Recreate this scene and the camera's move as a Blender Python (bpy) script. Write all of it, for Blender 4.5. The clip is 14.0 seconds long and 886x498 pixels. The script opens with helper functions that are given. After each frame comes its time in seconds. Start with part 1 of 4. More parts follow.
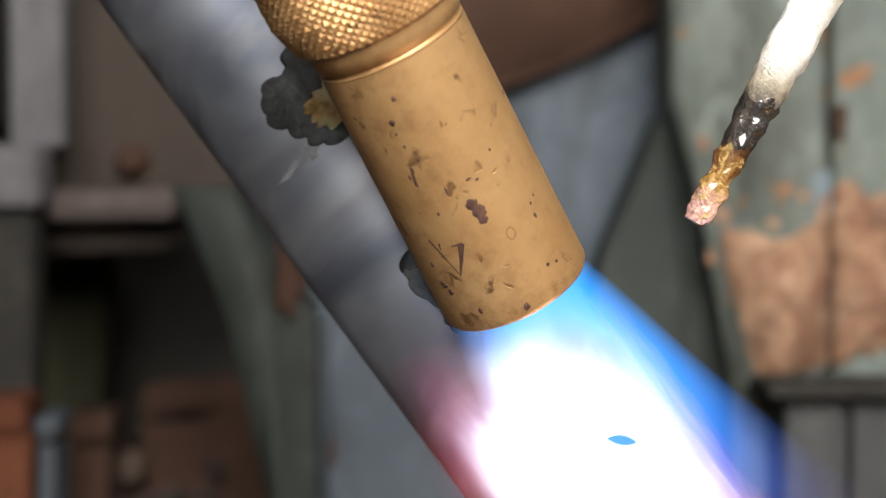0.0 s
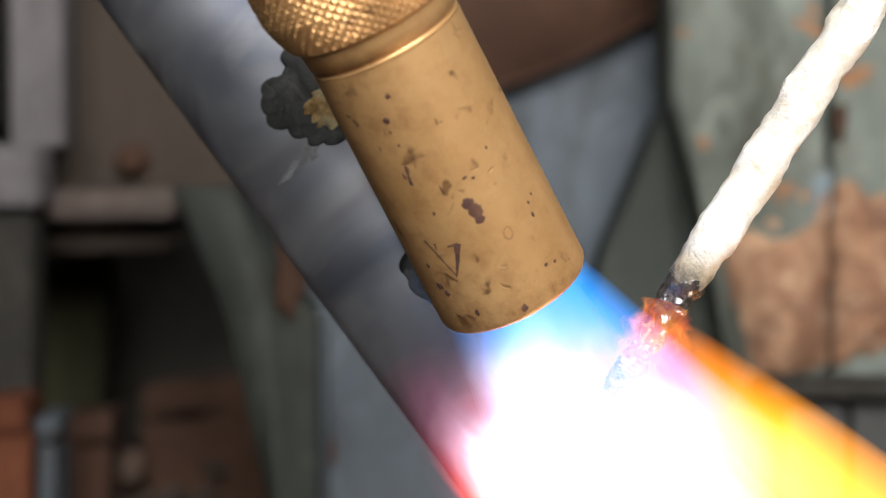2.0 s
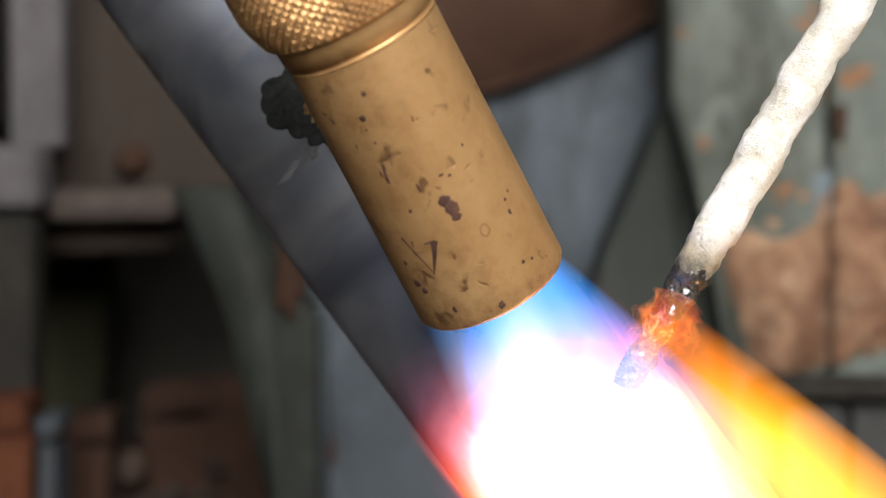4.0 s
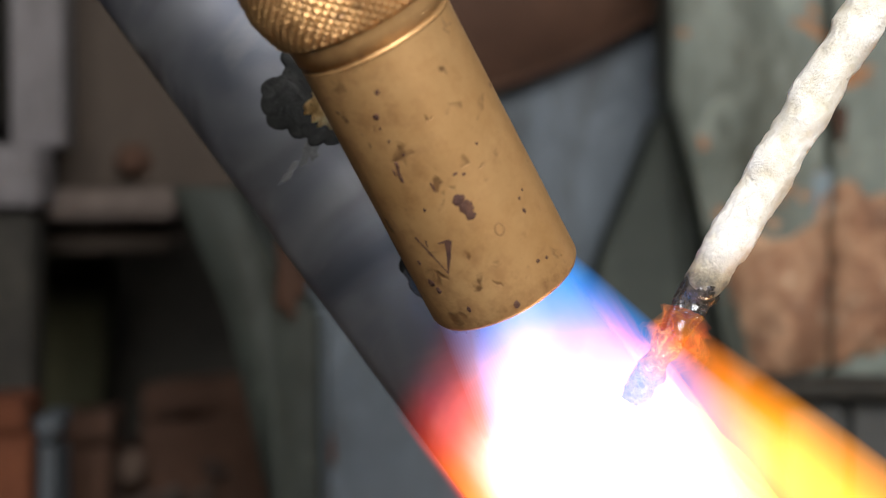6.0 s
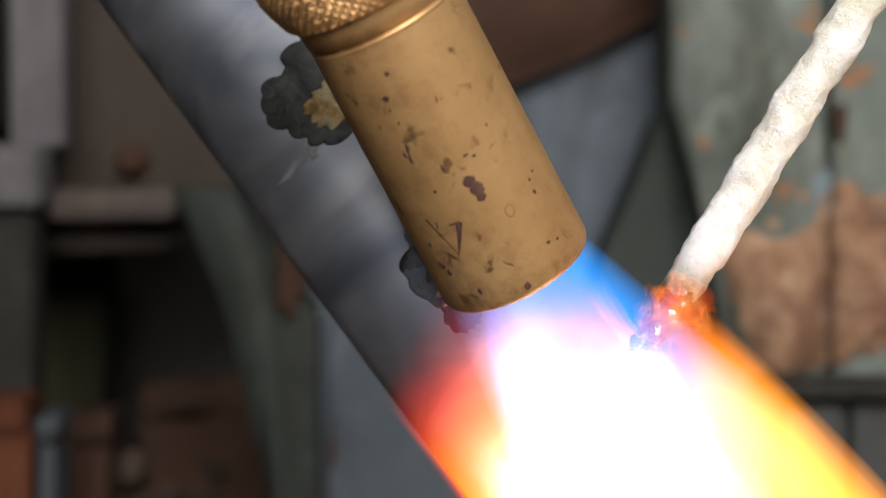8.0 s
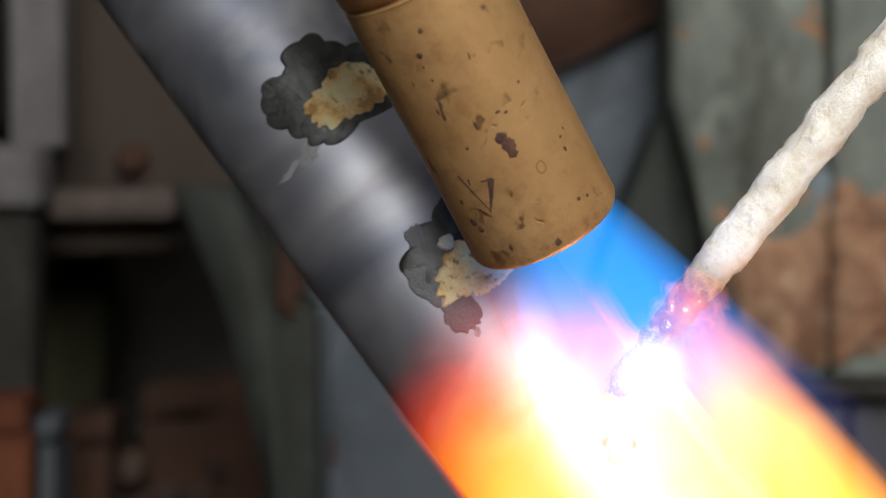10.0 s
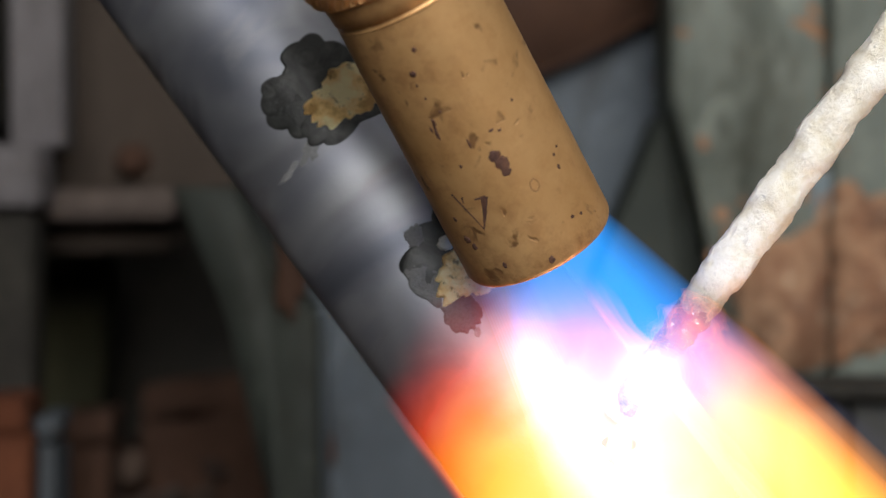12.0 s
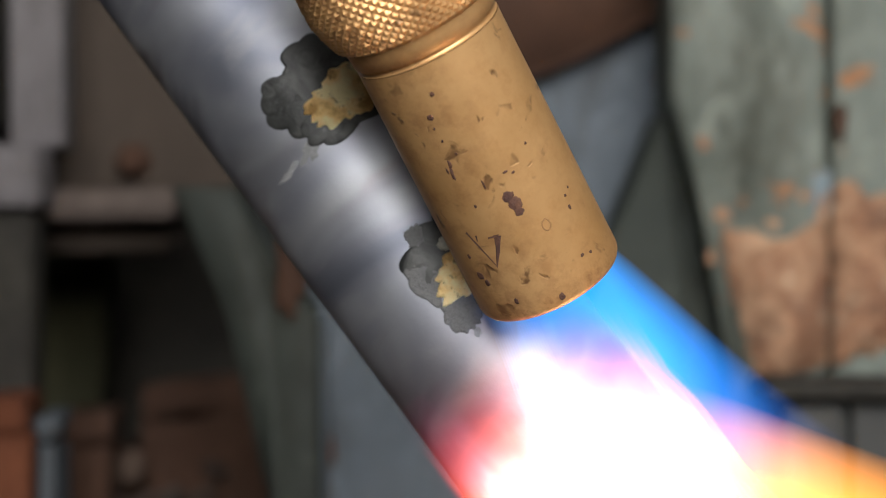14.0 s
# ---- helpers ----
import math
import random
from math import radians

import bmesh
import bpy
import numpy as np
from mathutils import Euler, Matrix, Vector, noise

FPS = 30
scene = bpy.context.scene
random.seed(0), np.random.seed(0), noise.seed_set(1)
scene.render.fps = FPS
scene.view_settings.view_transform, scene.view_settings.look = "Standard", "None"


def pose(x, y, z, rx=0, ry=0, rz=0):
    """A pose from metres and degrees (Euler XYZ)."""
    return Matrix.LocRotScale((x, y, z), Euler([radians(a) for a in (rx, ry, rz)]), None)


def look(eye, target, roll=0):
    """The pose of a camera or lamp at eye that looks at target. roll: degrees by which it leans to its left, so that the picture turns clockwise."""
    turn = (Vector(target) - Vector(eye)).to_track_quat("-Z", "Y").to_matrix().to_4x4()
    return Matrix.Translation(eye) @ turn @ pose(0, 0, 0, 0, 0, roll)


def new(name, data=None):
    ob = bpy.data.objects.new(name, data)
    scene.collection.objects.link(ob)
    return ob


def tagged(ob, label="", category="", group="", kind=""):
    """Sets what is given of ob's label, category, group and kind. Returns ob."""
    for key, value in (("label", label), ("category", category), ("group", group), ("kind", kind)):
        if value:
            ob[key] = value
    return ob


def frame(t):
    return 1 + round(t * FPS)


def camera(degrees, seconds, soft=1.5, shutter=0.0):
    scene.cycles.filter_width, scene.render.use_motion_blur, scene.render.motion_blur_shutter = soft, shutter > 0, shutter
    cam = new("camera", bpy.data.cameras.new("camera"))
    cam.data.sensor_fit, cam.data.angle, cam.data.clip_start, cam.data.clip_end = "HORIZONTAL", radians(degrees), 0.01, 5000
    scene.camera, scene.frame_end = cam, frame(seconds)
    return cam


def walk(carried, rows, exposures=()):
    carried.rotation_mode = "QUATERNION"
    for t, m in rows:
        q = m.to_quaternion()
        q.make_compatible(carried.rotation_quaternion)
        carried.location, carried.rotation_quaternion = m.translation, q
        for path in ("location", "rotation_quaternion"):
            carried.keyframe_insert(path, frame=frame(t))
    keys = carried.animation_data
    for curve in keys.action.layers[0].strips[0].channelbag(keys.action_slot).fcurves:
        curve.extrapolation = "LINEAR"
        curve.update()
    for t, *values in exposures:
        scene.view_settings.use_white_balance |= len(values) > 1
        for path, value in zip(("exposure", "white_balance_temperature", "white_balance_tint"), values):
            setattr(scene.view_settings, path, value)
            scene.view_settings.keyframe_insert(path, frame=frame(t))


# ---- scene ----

# ---------------------------------------------------------------- camera
cam = camera(28, 14.0, soft=1.0)
cam.data.dof.use_dof = True
cam.data.dof.focus_distance = 0.208
cam.data.dof.aperture_fstop = 19.0
EYE = (0.0, -0.237, 0.0)
CAM_POSE = look(EYE, (0.0, 0.0, 0.0))
walk(cam, [(0.0, CAM_POSE), (14.0, CAM_POSE)],
     [(0.0, 0.32), (0.4, 0.30), (1.5, 0.25), (2.0, 0.22), (2.5, 0.05), (3.2, -0.0), (5.3, -0.1), (6.5, -0.14), (8.2, -0.24), (10.3, -0.5), (12.5, -0.45), (12.9, -0.2), (13.5, -0.15), (14.0, 0.0)])

# ---------------------------------------------------------------- world and light
world = bpy.data.worlds.new("world")
scene.world = world
world.use_nodes = True
wn = world.node_tree.nodes
sky = wn.new("ShaderNodeTexSky")
sky.sky_type, sky.sun_disc = "NISHITA", False
sky.sun_elevation, sky.sun_rotation = radians(40), radians(150)
wn["Background"].inputs["Strength"].default_value = 0.12
world.node_tree.links.new(sky.outputs["Color"], wn["Background"].inputs["Color"])
scene.cycles.transparent_max_bounces = 256


def window_light(name, at, to, w, h, power, color):
    d = bpy.data.lights.new(name, "AREA")
    d.shape, d.size, d.size_y, d.energy, d.color = "RECTANGLE", w, h, power, color
    ob = new(name, d)
    ob.matrix_world = look(at, to)
    return ob


window_light("window_daylight", (0.28, -1.86, 0.85), (0.28, 0.0, 0.4), 1.4, 1.1, 100, (0.985, 0.97, 0.955))


def flame_light(name, at, radius, power, color):
    d = bpy.data.lights.new(name, "POINT")
    d.shadow_soft_size, d.energy, d.color = radius, power, color
    ob = new(name, d)
    ob.location = at
    return ob


# the burning gas over the joint throws light on the rod and the tube
flame_light("flame_glow", (0.043, -0.022, -0.036), 0.004, 0.013, (1.0, 0.86, 0.72))


# ---------------------------------------------------------------- materials
class Nodes:
    """Short hand for one material's node tree."""

    def __init__(self, name):
        self.mat = bpy.data.materials.new(name)
        self.mat.use_nodes = True
        self.t = self.mat.node_tree
        self.bsdf = self.t.nodes["Principled BSDF"]
        self.out = self.t.nodes["Material Output"]
        self.co = self.n("ShaderNodeTexCoord").outputs["Object"]

    def n(self, kind, **inputs):
        node = self.t.nodes.new(kind)
        for k, v in inputs.items():
            self.put(node.inputs[k.replace("_", " ")], v)
        return node

    def put(self, socket, v):
        if isinstance(v, bpy.types.NodeSocket):
            self.t.links.new(v, socket)
        else:
            socket.default_value = v

    def noise(self, scale, detail=5.0, rough=0.6, co=None, dist=0.0):
        return self.n("ShaderNodeTexNoise", Vector=co or self.co, Scale=scale, Detail=detail, Roughness=rough, Distortion=dist).outputs["Fac"]

    def stretched(self, sx, sy, sz):
        m = self.n("ShaderNodeMapping", Vector=self.co)
        m.inputs["Scale"].default_value = (sx, sy, sz)
        return m.outputs["Vector"]

    def ramp(self, fac, *stops):
        r = self.n("ShaderNodeValToRGB", Fac=fac)
        e = r.color_ramp.elements
        while len(e) < len(stops):
            e.new(0.5)
        for el, (p, c) in zip(e, stops):
            el.position, el.color = p, (*c, 1.0) if len(c) == 3 else c
        return r.outputs["Color"]

    def level(self, fac, lo, hi):
        m = self.n("ShaderNodeMapRange", Value=fac)
        m.inputs["From Min"].default_value, m.inputs["From Max"].default_value = lo, hi
        m.interpolation_type = "SMOOTHSTEP"
        return m.outputs["Result"]

    def mix(self, fac, a, b):
        m = self.n("ShaderNodeMix")
        m.data_type = "RGBA"
        self.put(m.inputs[0], fac)
        for s, v in ((6, a), (7, b)):
            self.put(m.inputs[s], (*v, 1.0) if isinstance(v, tuple) and len(v) == 3 else v)
        return m.outputs[2]

    def math(self, op, a, b=0.0):
        m = self.n("ShaderNodeMath")
        m.operation = op
        self.put(m.inputs[0], a)
        self.put(m.inputs[1], b)
        return m.outputs[0]

    def xyz(self, co=None):
        s = self.n("ShaderNodeSeparateXYZ", Vector=co or self.co)
        return s.outputs[0], s.outputs[1], s.outputs[2]

    def far(self, point, co=None, scale=(1, 1, 1)):
        """Distance of the surface point from a point, in the object's space."""
        m = self.n("ShaderNodeMapping", Vector=co or self.co)
        m.inputs["Scale"].default_value = scale
        m.inputs["Location"].default_value = [-p * s for p, s in zip(point, scale)]
        v = self.n("ShaderNodeVectorMath")
        v.operation = "LENGTH"
        self.t.links.new(m.outputs["Vector"], v.inputs[0])
        return v.outputs["Value"]

    def finish(self, color=None, rough=None, metal=None, bump=None, height=0.0002, strength=0.6, **more):
        b = self.bsdf
        for k, v in (("Base Color", color), ("Roughness", rough), ("Metallic", metal)):
            if v is not None:
                self.put(b.inputs[k], (*v, 1.0) if isinstance(v, tuple) and len(v) == 3 else v)
        for k, v in more.items():
            self.put(b.inputs[k.replace("_", " ")], v)
        if bump is not None:
            bp = self.n("ShaderNodeBump", Height=bump, Strength=strength, Distance=height)
            self.t.links.new(bp.outputs["Normal"], b.inputs["Normal"])
        return self.mat


def mat_plain(name, c1, c2, scale, rough=0.7, metal=0.0, c3=None, stretch=(1, 1, 1), height=0.0003, sheen=0.25):
    """Two-scale mottled surface."""
    m = Nodes(name)
    co = m.stretched(*stretch)
    big = m.noise(scale, 4, 0.6, co, 0.4)
    fine = m.noise(scale * 9, 5, 0.65, co)
    col = m.ramp(big, (0.3, c1), (0.7, c2))
    col = m.mix(m.math("MULTIPLY", m.level(fine, 0.45, 0.75), 0.6), col, c3 or tuple(0.55 * v for v in c1))
    return m.finish(col, m.math("ADD", m.math("MULTIPLY", fine, 0.3), rough - 0.15), metal, m.math("ADD", fine, big), height, Specular_IOR_Level=sheen)


def mat_brass():
    m = Nodes("aged_brass")
    big = m.noise(70, 4, 0.6)
    fine = m.noise(500, 6, 0.65)
    pits = m.noise(420, 3, 0.5, dist=0.6)
    col = m.ramp(big, (0.3, (0.48, 0.265, 0.10)), (0.7, (0.63, 0.375, 0.165)))
    col = m.mix(m.math("MULTIPLY", m.level(fine, 0.4, 0.75), 0.35), col, (0.40, 0.20, 0.065))
    col = m.mix(m.math("MULTIPLY", m.level(m.noise(150, 5, 0.7, None, 0.3), 0.56, 0.72), 0.3), col, (0.30, 0.14, 0.05))
    dirt = m.math("MULTIPLY", m.level(pits, 0.60, 0.70), m.level(m.noise(130, 3), 0.44, 0.60))
    col = m.mix(m.math("MULTIPLY", dirt, 0.8), col, (0.10, 0.045, 0.02))
    x, y, z = m.xyz()
    near_mouth = m.math("MULTIPLY", m.level(z, 0.016, 0.0), m.level(m.noise(330, 6, 0.7), 0.50, 0.72))
    col = m.mix(m.math("MULTIPLY", near_mouth, 0.6), col, (0.24, 0.095, 0.035))
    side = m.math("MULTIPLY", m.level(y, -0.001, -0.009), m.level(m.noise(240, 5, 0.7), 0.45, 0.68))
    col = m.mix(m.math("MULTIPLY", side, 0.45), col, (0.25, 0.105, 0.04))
    scr = m.noise(160, 3, 0.6, m.stretched(1, 1, 0.06))
    r = m.math("ADD", m.math("MULTIPLY", fine, 0.22), 0.34)
    return m.finish(col, r, 0.58, m.math("ADD", m.math("MULTIPLY", fine, 0.5), m.math("ADD", scr, m.math("MULTIPLY", dirt, -1.2))), 0.00012, 0.5)


def mat_steel():
    """Heat-blued steel tube; the far end of it glows with its heat, along the tube's own length (local z)."""
    m = Nodes("scaled_steel")
    x, y, z = m.xyz()
    # heat bands lie across the tube, in soft waves
    big = m.noise(36, 2.5, 0.5, m.stretched(0.65, 0.65, 1.4), 0.6)
    mid = m.noise(95, 3, 0.5, m.stretched(0.7, 0.7, 1.5), 0.5)
    fine = m.noise(1500, 5, 0.7)
    col = m.ramp(big, (0.34, (0.17, 0.18, 0.225)), (0.48, (0.34, 0.35, 0.39)), (0.64, (0.54, 0.545, 0.56)))
    col = m.mix(m.math("MULTIPLY", m.level(mid, 0.48, 0.66), 0.22), col, (0.58, 0.575, 0.57))
    dark = m.noise(40, 3, 0.5, m.stretched(0.75, 0.75, 1.3), 0.7)
    col = m.mix(m.math("MULTIPLY", m.level(dark, 0.48, 0.68), 0.75), col, (0.10, 0.095, 0.115))
    brown = m.noise(70, 2.5, 0.5, m.stretched(0.6, 0.6, 1.5), 0.5)
    col = m.mix(m.math("MULTIPLY", m.level(brown, 0.54, 0.68), 0.35), col, (0.21, 0.155, 0.13))
    col = m.mix(m.math("MULTIPLY", m.level(z, 0.004, 0.02), 0.35), col, (0.15, 0.11, 0.115))
    rough = m.math("ADD", m.math("MULTIPLY", mid, 0.16), 0.49)
    wob = m.math("MULTIPLY", m.math("SUBTRACT", m.noise(120, 3), 0.5), 0.006)
    heat = m.math("ADD", z, wob)
    glow = m.ramp(m.level(heat, 0.0095, 0.050), (0.0, (0, 0, 0)), (0.12, (0.05, 0.003, 0.004)), (0.26, (0.45, 0.03, 0.02)),
                  (0.45, (1.0, 0.13, 0.03)), (0.7, (1.0, 0.38, 0.08)), (1.0, (1.0, 0.70, 0.22)))
    return m.finish(col, rough, 0.95, fine, 0.00007, 0.4,
                    Emission_Color=glow, Emission_Strength=0.10)


def mat_gold():
    m = Nodes("brazed_brass")
    big = m.noise(260, 4, 0.6)
    fine = m.noise(1100, 6, 0.7)
    col = m.ramp(big, (0.34, (0.58, 0.33, 0.11)), (0.44, (0.95, 0.66, 0.27)), (0.58, (1.0, 0.86, 0.50)))
    pits = m.level(m.noise(700, 3, 0.6), 0.60, 0.70)
    col = m.mix(m.math("MULTIPLY", pits, 0.7), col, (0.22, 0.11, 0.04))
    return m.finish(col, m.math("ADD", m.math("MULTIPLY", fine, 0.5), 0.08), 0.3, m.math("ADD", m.math("MULTIPLY", fine, 0.7), m.math("SUBTRACT", big, m.math("MULTIPLY", pits, 0.5))), 0.0009, 1.0)


def mat_flux_glass():
    m = Nodes("dark_flux_glaze")
    big = m.noise(300, 4, 0.6, None, 1.0)
    fine = m.noise(1600, 4, 0.7)
    col = m.ramp(big, (0.33, (0.014, 0.015, 0.014)), (0.5, (0.036, 0.037, 0.035)), (0.70, (0.075, 0.075, 0.07)))
    return m.finish(col, m.math("ADD", m.math("MULTIPLY", fine, 0.35), 0.25), 0.0, m.math("ADD", big, m.math("MULTIPLY", fine, 0.3)), 0.0003, 0.7, Specular_IOR_Level=0.35)


def mat_flux_coat():
    m = Nodes("flux_coating")
    big = m.noise(230, 5, 0.6)
    fine = m.noise(1300, 6, 0.7)
    col = m.ramp(big, (0.34, (0.74, 0.67, 0.52)), (0.56, (0.93, 0.90, 0.83)))
    x, y, z = m.xyz()
    # toasted, then charred towards the hot end
    toast = m.level(m.math("ADD", z, m.math("MULTIPLY", m.math("SUBTRACT", big, 0.5), 0.006)), 0.0245, 0.0180)
    col = m.mix(m.math("MULTIPLY", toast, 0.75), col, (0.42, 0.33, 0.19))
    char = m.level(m.math("ADD", z, m.math("MULTIPLY", m.math("SUBTRACT", m.noise(420, 4), 0.5), 0.006)), 0.0200, 0.0166)
    col = m.mix(m.math("MULTIPLY", char, 0.9), col, m.ramp(m.noise(650, 4), (0.4, (0.05, 0.045, 0.04)), (0.65, (0.24, 0.19, 0.12))))
    return m.finish(col, 0.8, 0.0, m.math("ADD", m.math("MULTIPLY", fine, 0.6), big), 0.0009, 1.0)


def mat_flux_melt():
    m = Nodes("melted_flux_and_brass")
    x, y, z = m.xyz()
    big = m.noise(420, 4, 0.6, None, 0.8)
    fine = m.noise(1500, 4, 0.7)
    zz = m.math("ADD", z, m.math("MULTIPLY", m.math("SUBTRACT", big, 0.5), 0.009))
    col = m.ramp(m.level(zz, 0.0, 0.019), (0.0, (0.55, 0.33, 0.27)), (0.13, (0.50, 0.30, 0.17)), (0.2, (0.30, 0.18, 0.05)), (0.45, (0.16, 0.085, 0.02)), (0.58, (0.03, 0.026, 0.022)), (1.0, (0.05, 0.042, 0.034)))
    amber = m.math("MULTIPLY", m.level(m.noise(620, 3, 0.5, None, 1.0), 0.52, 0.66), m.level(zz, 0.0125, 0.008))
    col = m.mix(m.math("MULTIPLY", amber, 0.8), col, (0.62, 0.44, 0.14))
    glow = m.ramp(m.level(zz, 0.0, 0.019), (0.0, (0.30, 0.05, 0.02)), (0.2, (0.40, 0.06, 0.01)), (0.5, (0.3, 0.03, 0.004)), (0.6, (0.0, 0.0, 0.0)))
    return m.finish(col, m.math("ADD", m.math("MULTIPLY", fine, 0.16), 0.02), 0.2, m.math("ADD", big, m.math("MULTIPLY", fine, 0.3)), 0.0012, 1.0,
                    Emission_Color=glow, Emission_Strength=0.12, Coat_Weight=1.0, Coat_Roughness=0.04)


def mat_fire(name, fac, *stops, strength=1.0, hot=0.0):
    """Gas that only adds light. fac: a function of the node helper that gives 0 at the flame's heart and 1 at its rim."""
    m = Nodes(name)
    t = m.t
    t.nodes.remove(m.bsdf)
    f = fac(m)
    col = m.ramp(f, *stops)
    if hot:
        heart = m.math("POWER", m.math("SUBTRACT", 1.0, f), 3.0)
        strength = m.math("ADD", m.math("MULTIPLY", heart, hot), strength)
    em = m.n("ShaderNodeEmission", Color=col, Strength=strength)
    tr = m.n("ShaderNodeBsdfTransparent")
    add = m.n("ShaderNodeAddShader")
    t.links.new(em.outputs[0], add.inputs[0])
    t.links.new(tr.outputs[0], add.inputs[1])
    t.links.new(add.outputs[0], m.out.inputs["Surface"])
    return m.mat


def mat_paint_rust(name, paint1, paint2, rust=(0.20, 0.095, 0.045), amount=0.62, dull=0.66):
    """Old machine paint, chipped down to rusty iron in places."""
    m = Nodes(name)
    big = m.noise(30, 5, 0.6, None, 0.5)
    mid = m.noise(70, 6, 0.65, None, 0.6)
    fine = m.noise(600, 5, 0.7)
    col = m.ramp(big, (0.3, paint1), (0.7, paint2))
    worn = m.noise(110, 5, 0.7, m.stretched(1, 1, 0.6), 0.8)
    col = m.mix(m.math("MULTIPLY", m.level(worn, 0.52, 0.70), 0.45), col, tuple(1.7 * v for v in paint2))
    grime = m.noise(35, 5, 0.7, m.stretched(1, 1, 0.35))
    col = m.mix(m.math("MULTIPLY", m.level(grime, 0.44, 0.68), 0.75), col, tuple(k * v for k, v in zip((0.42, 0.34, 0.26), paint1)))
    chip = m.level(mid, amount, amount + 0.035)
    col = m.mix(chip, col, m.ramp(fine, (0.3, rust), (0.7, tuple(1.5 * v for v in rust))))
    return m.finish(col, m.math("ADD", m.math("MULTIPLY", chip, 0.2), dull), 0.0, m.math("SUBTRACT", m.math("MULTIPLY", fine, 0.3), chip), 0.0006, 0.7, Specular_IOR_Level=0.2)


BRASS = mat_brass()
STEEL = mat_steel()
GOLD = mat_gold()
GLAZE = mat_flux_glass()
COAT = mat_flux_coat()
MELT = mat_flux_melt()
MOLTEN = Nodes("molten_brass").finish((0.8, 0.5, 0.2), 0.2, 0.6, Emission_Color=(1.0, 0.62, 0.25, 1.0), Emission_Strength=1.3)
SOOT = mat_plain("burnt_brown_mark", (0.05, 0.024, 0.022), (0.13, 0.06, 0.035), 700, 0.6)
SMOKED = mat_plain("smoked_residue", (0.11, 0.11, 0.112), (0.15, 0.148, 0.145), 300, 0.5, 0.2)
PALE_FLUX = mat_plain("pale_flux_glass", (0.42, 0.40, 0.33), (0.55, 0.52, 0.43), 400, 0.3)
CHALK = mat_plain("pale_scratch", (0.18, 0.18, 0.185), (0.28, 0.28, 0.28), 900, 0.5)
PAINT_BLUE = mat_paint_rust("blue_grey_machine_paint", (0.046, 0.057, 0.068), (0.080, 0.094, 0.108), amount=0.70)
PAINT_GREEN = mat_paint_rust("grey_green_machine_paint", (0.075, 0.088, 0.076), (0.16, 0.175, 0.15), amount=0.62)
# the post's dark paint; on the rib it stands for shadow
PAINT_DARK = mat_paint_rust("dark_green_paint_and_rib_shade", (0.022, 0.026, 0.022), (0.038, 0.043, 0.036), amount=0.70)
PAINT_MUD = mat_paint_rust("muddy_grey_machine_paint", (0.020, 0.021, 0.020), (0.040, 0.040, 0.038), amount=0.66)
PAINT_PALE = mat_paint_rust("pale_blue_undercoat", (0.11, 0.145, 0.165), (0.16, 0.20, 0.22), amount=0.72)


def mat_rust():
    """Layered rust: tan scale, brown crust, dark pits."""
    m = Nodes("flaking_rust")
    big = m.noise(75, 5, 0.65, None, 0.8)
    mid = m.noise(190, 5, 0.7, None, 0.6)
    fine = m.noise(900, 5, 0.7)
    col = m.ramp(big, (0.32, (0.11, 0.052, 0.030)), (0.48, (0.21, 0.113, 0.066)), (0.64, (0.33, 0.205, 0.125)))
    col = m.mix(m.math("MULTIPLY", m.level(m.noise(45, 6, 0.75, None, 0.4), 0.50, 0.66), 0.8), col, (0.085, 0.045, 0.03))
    col = m.mix(m.math("MULTIPLY", m.level(m.noise(120, 6, 0.75), 0.54, 0.66), 0.55), col, (0.45, 0.33, 0.23))
    return m.finish(col, 0.9, 0.0, m.math("ADD", mid, m.math("MULTIPLY", fine, 0.4)), 0.0003, 0.6, Specular_IOR_Level=0.2)


RUST = mat_rust()
RUST_RED = mat_plain("red_rust", (0.065, 0.019, 0.008), (0.10, 0.032, 0.013), 70, 0.9)
RUST_DARK = mat_plain("dark_brown_rust", (0.036, 0.017, 0.010), (0.060, 0.029, 0.017), 45, 0.85)
BOARD = mat_plain("weathered_pale_board", (0.085, 0.078, 0.079), (0.14, 0.129, 0.133), 40, 0.85, 0.0, (0.06, 0.05, 0.045), (4, 4, 0.8))
TAUPE = mat_plain("grimy_brown_timber", (0.027, 0.0195, 0.0145), (0.044, 0.033, 0.025), 30, 0.85, 0.0, (0.06, 0.045, 0.035), (1, 1, 0.3))
LEDGE = mat_plain("worn_ledge_timber", (0.055, 0.042, 0.035), (0.09, 0.07, 0.06), 45, 0.85)
# near-black, also used as the painted shade of the hollow
BLACK = mat_plain("near_black_iron_and_shade", (0.014, 0.0125, 0.0105), (0.030, 0.027, 0.021), 40, 0.85)
OLIVE = mat_plain("dark_olive_iron", (0.018, 0.018, 0.008), (0.032, 0.030, 0.013), 50, 0.85)
def mat_lumps():
    m = Nodes("murky_brown_lumps")
    n = m.n("ShaderNodeNewGeometry").outputs["Random Per Island"]
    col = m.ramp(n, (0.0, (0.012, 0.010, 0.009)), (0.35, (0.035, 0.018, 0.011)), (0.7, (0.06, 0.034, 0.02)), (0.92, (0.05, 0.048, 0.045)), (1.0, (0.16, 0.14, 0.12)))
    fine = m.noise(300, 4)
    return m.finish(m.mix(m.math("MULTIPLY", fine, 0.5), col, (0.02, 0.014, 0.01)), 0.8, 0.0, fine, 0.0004)


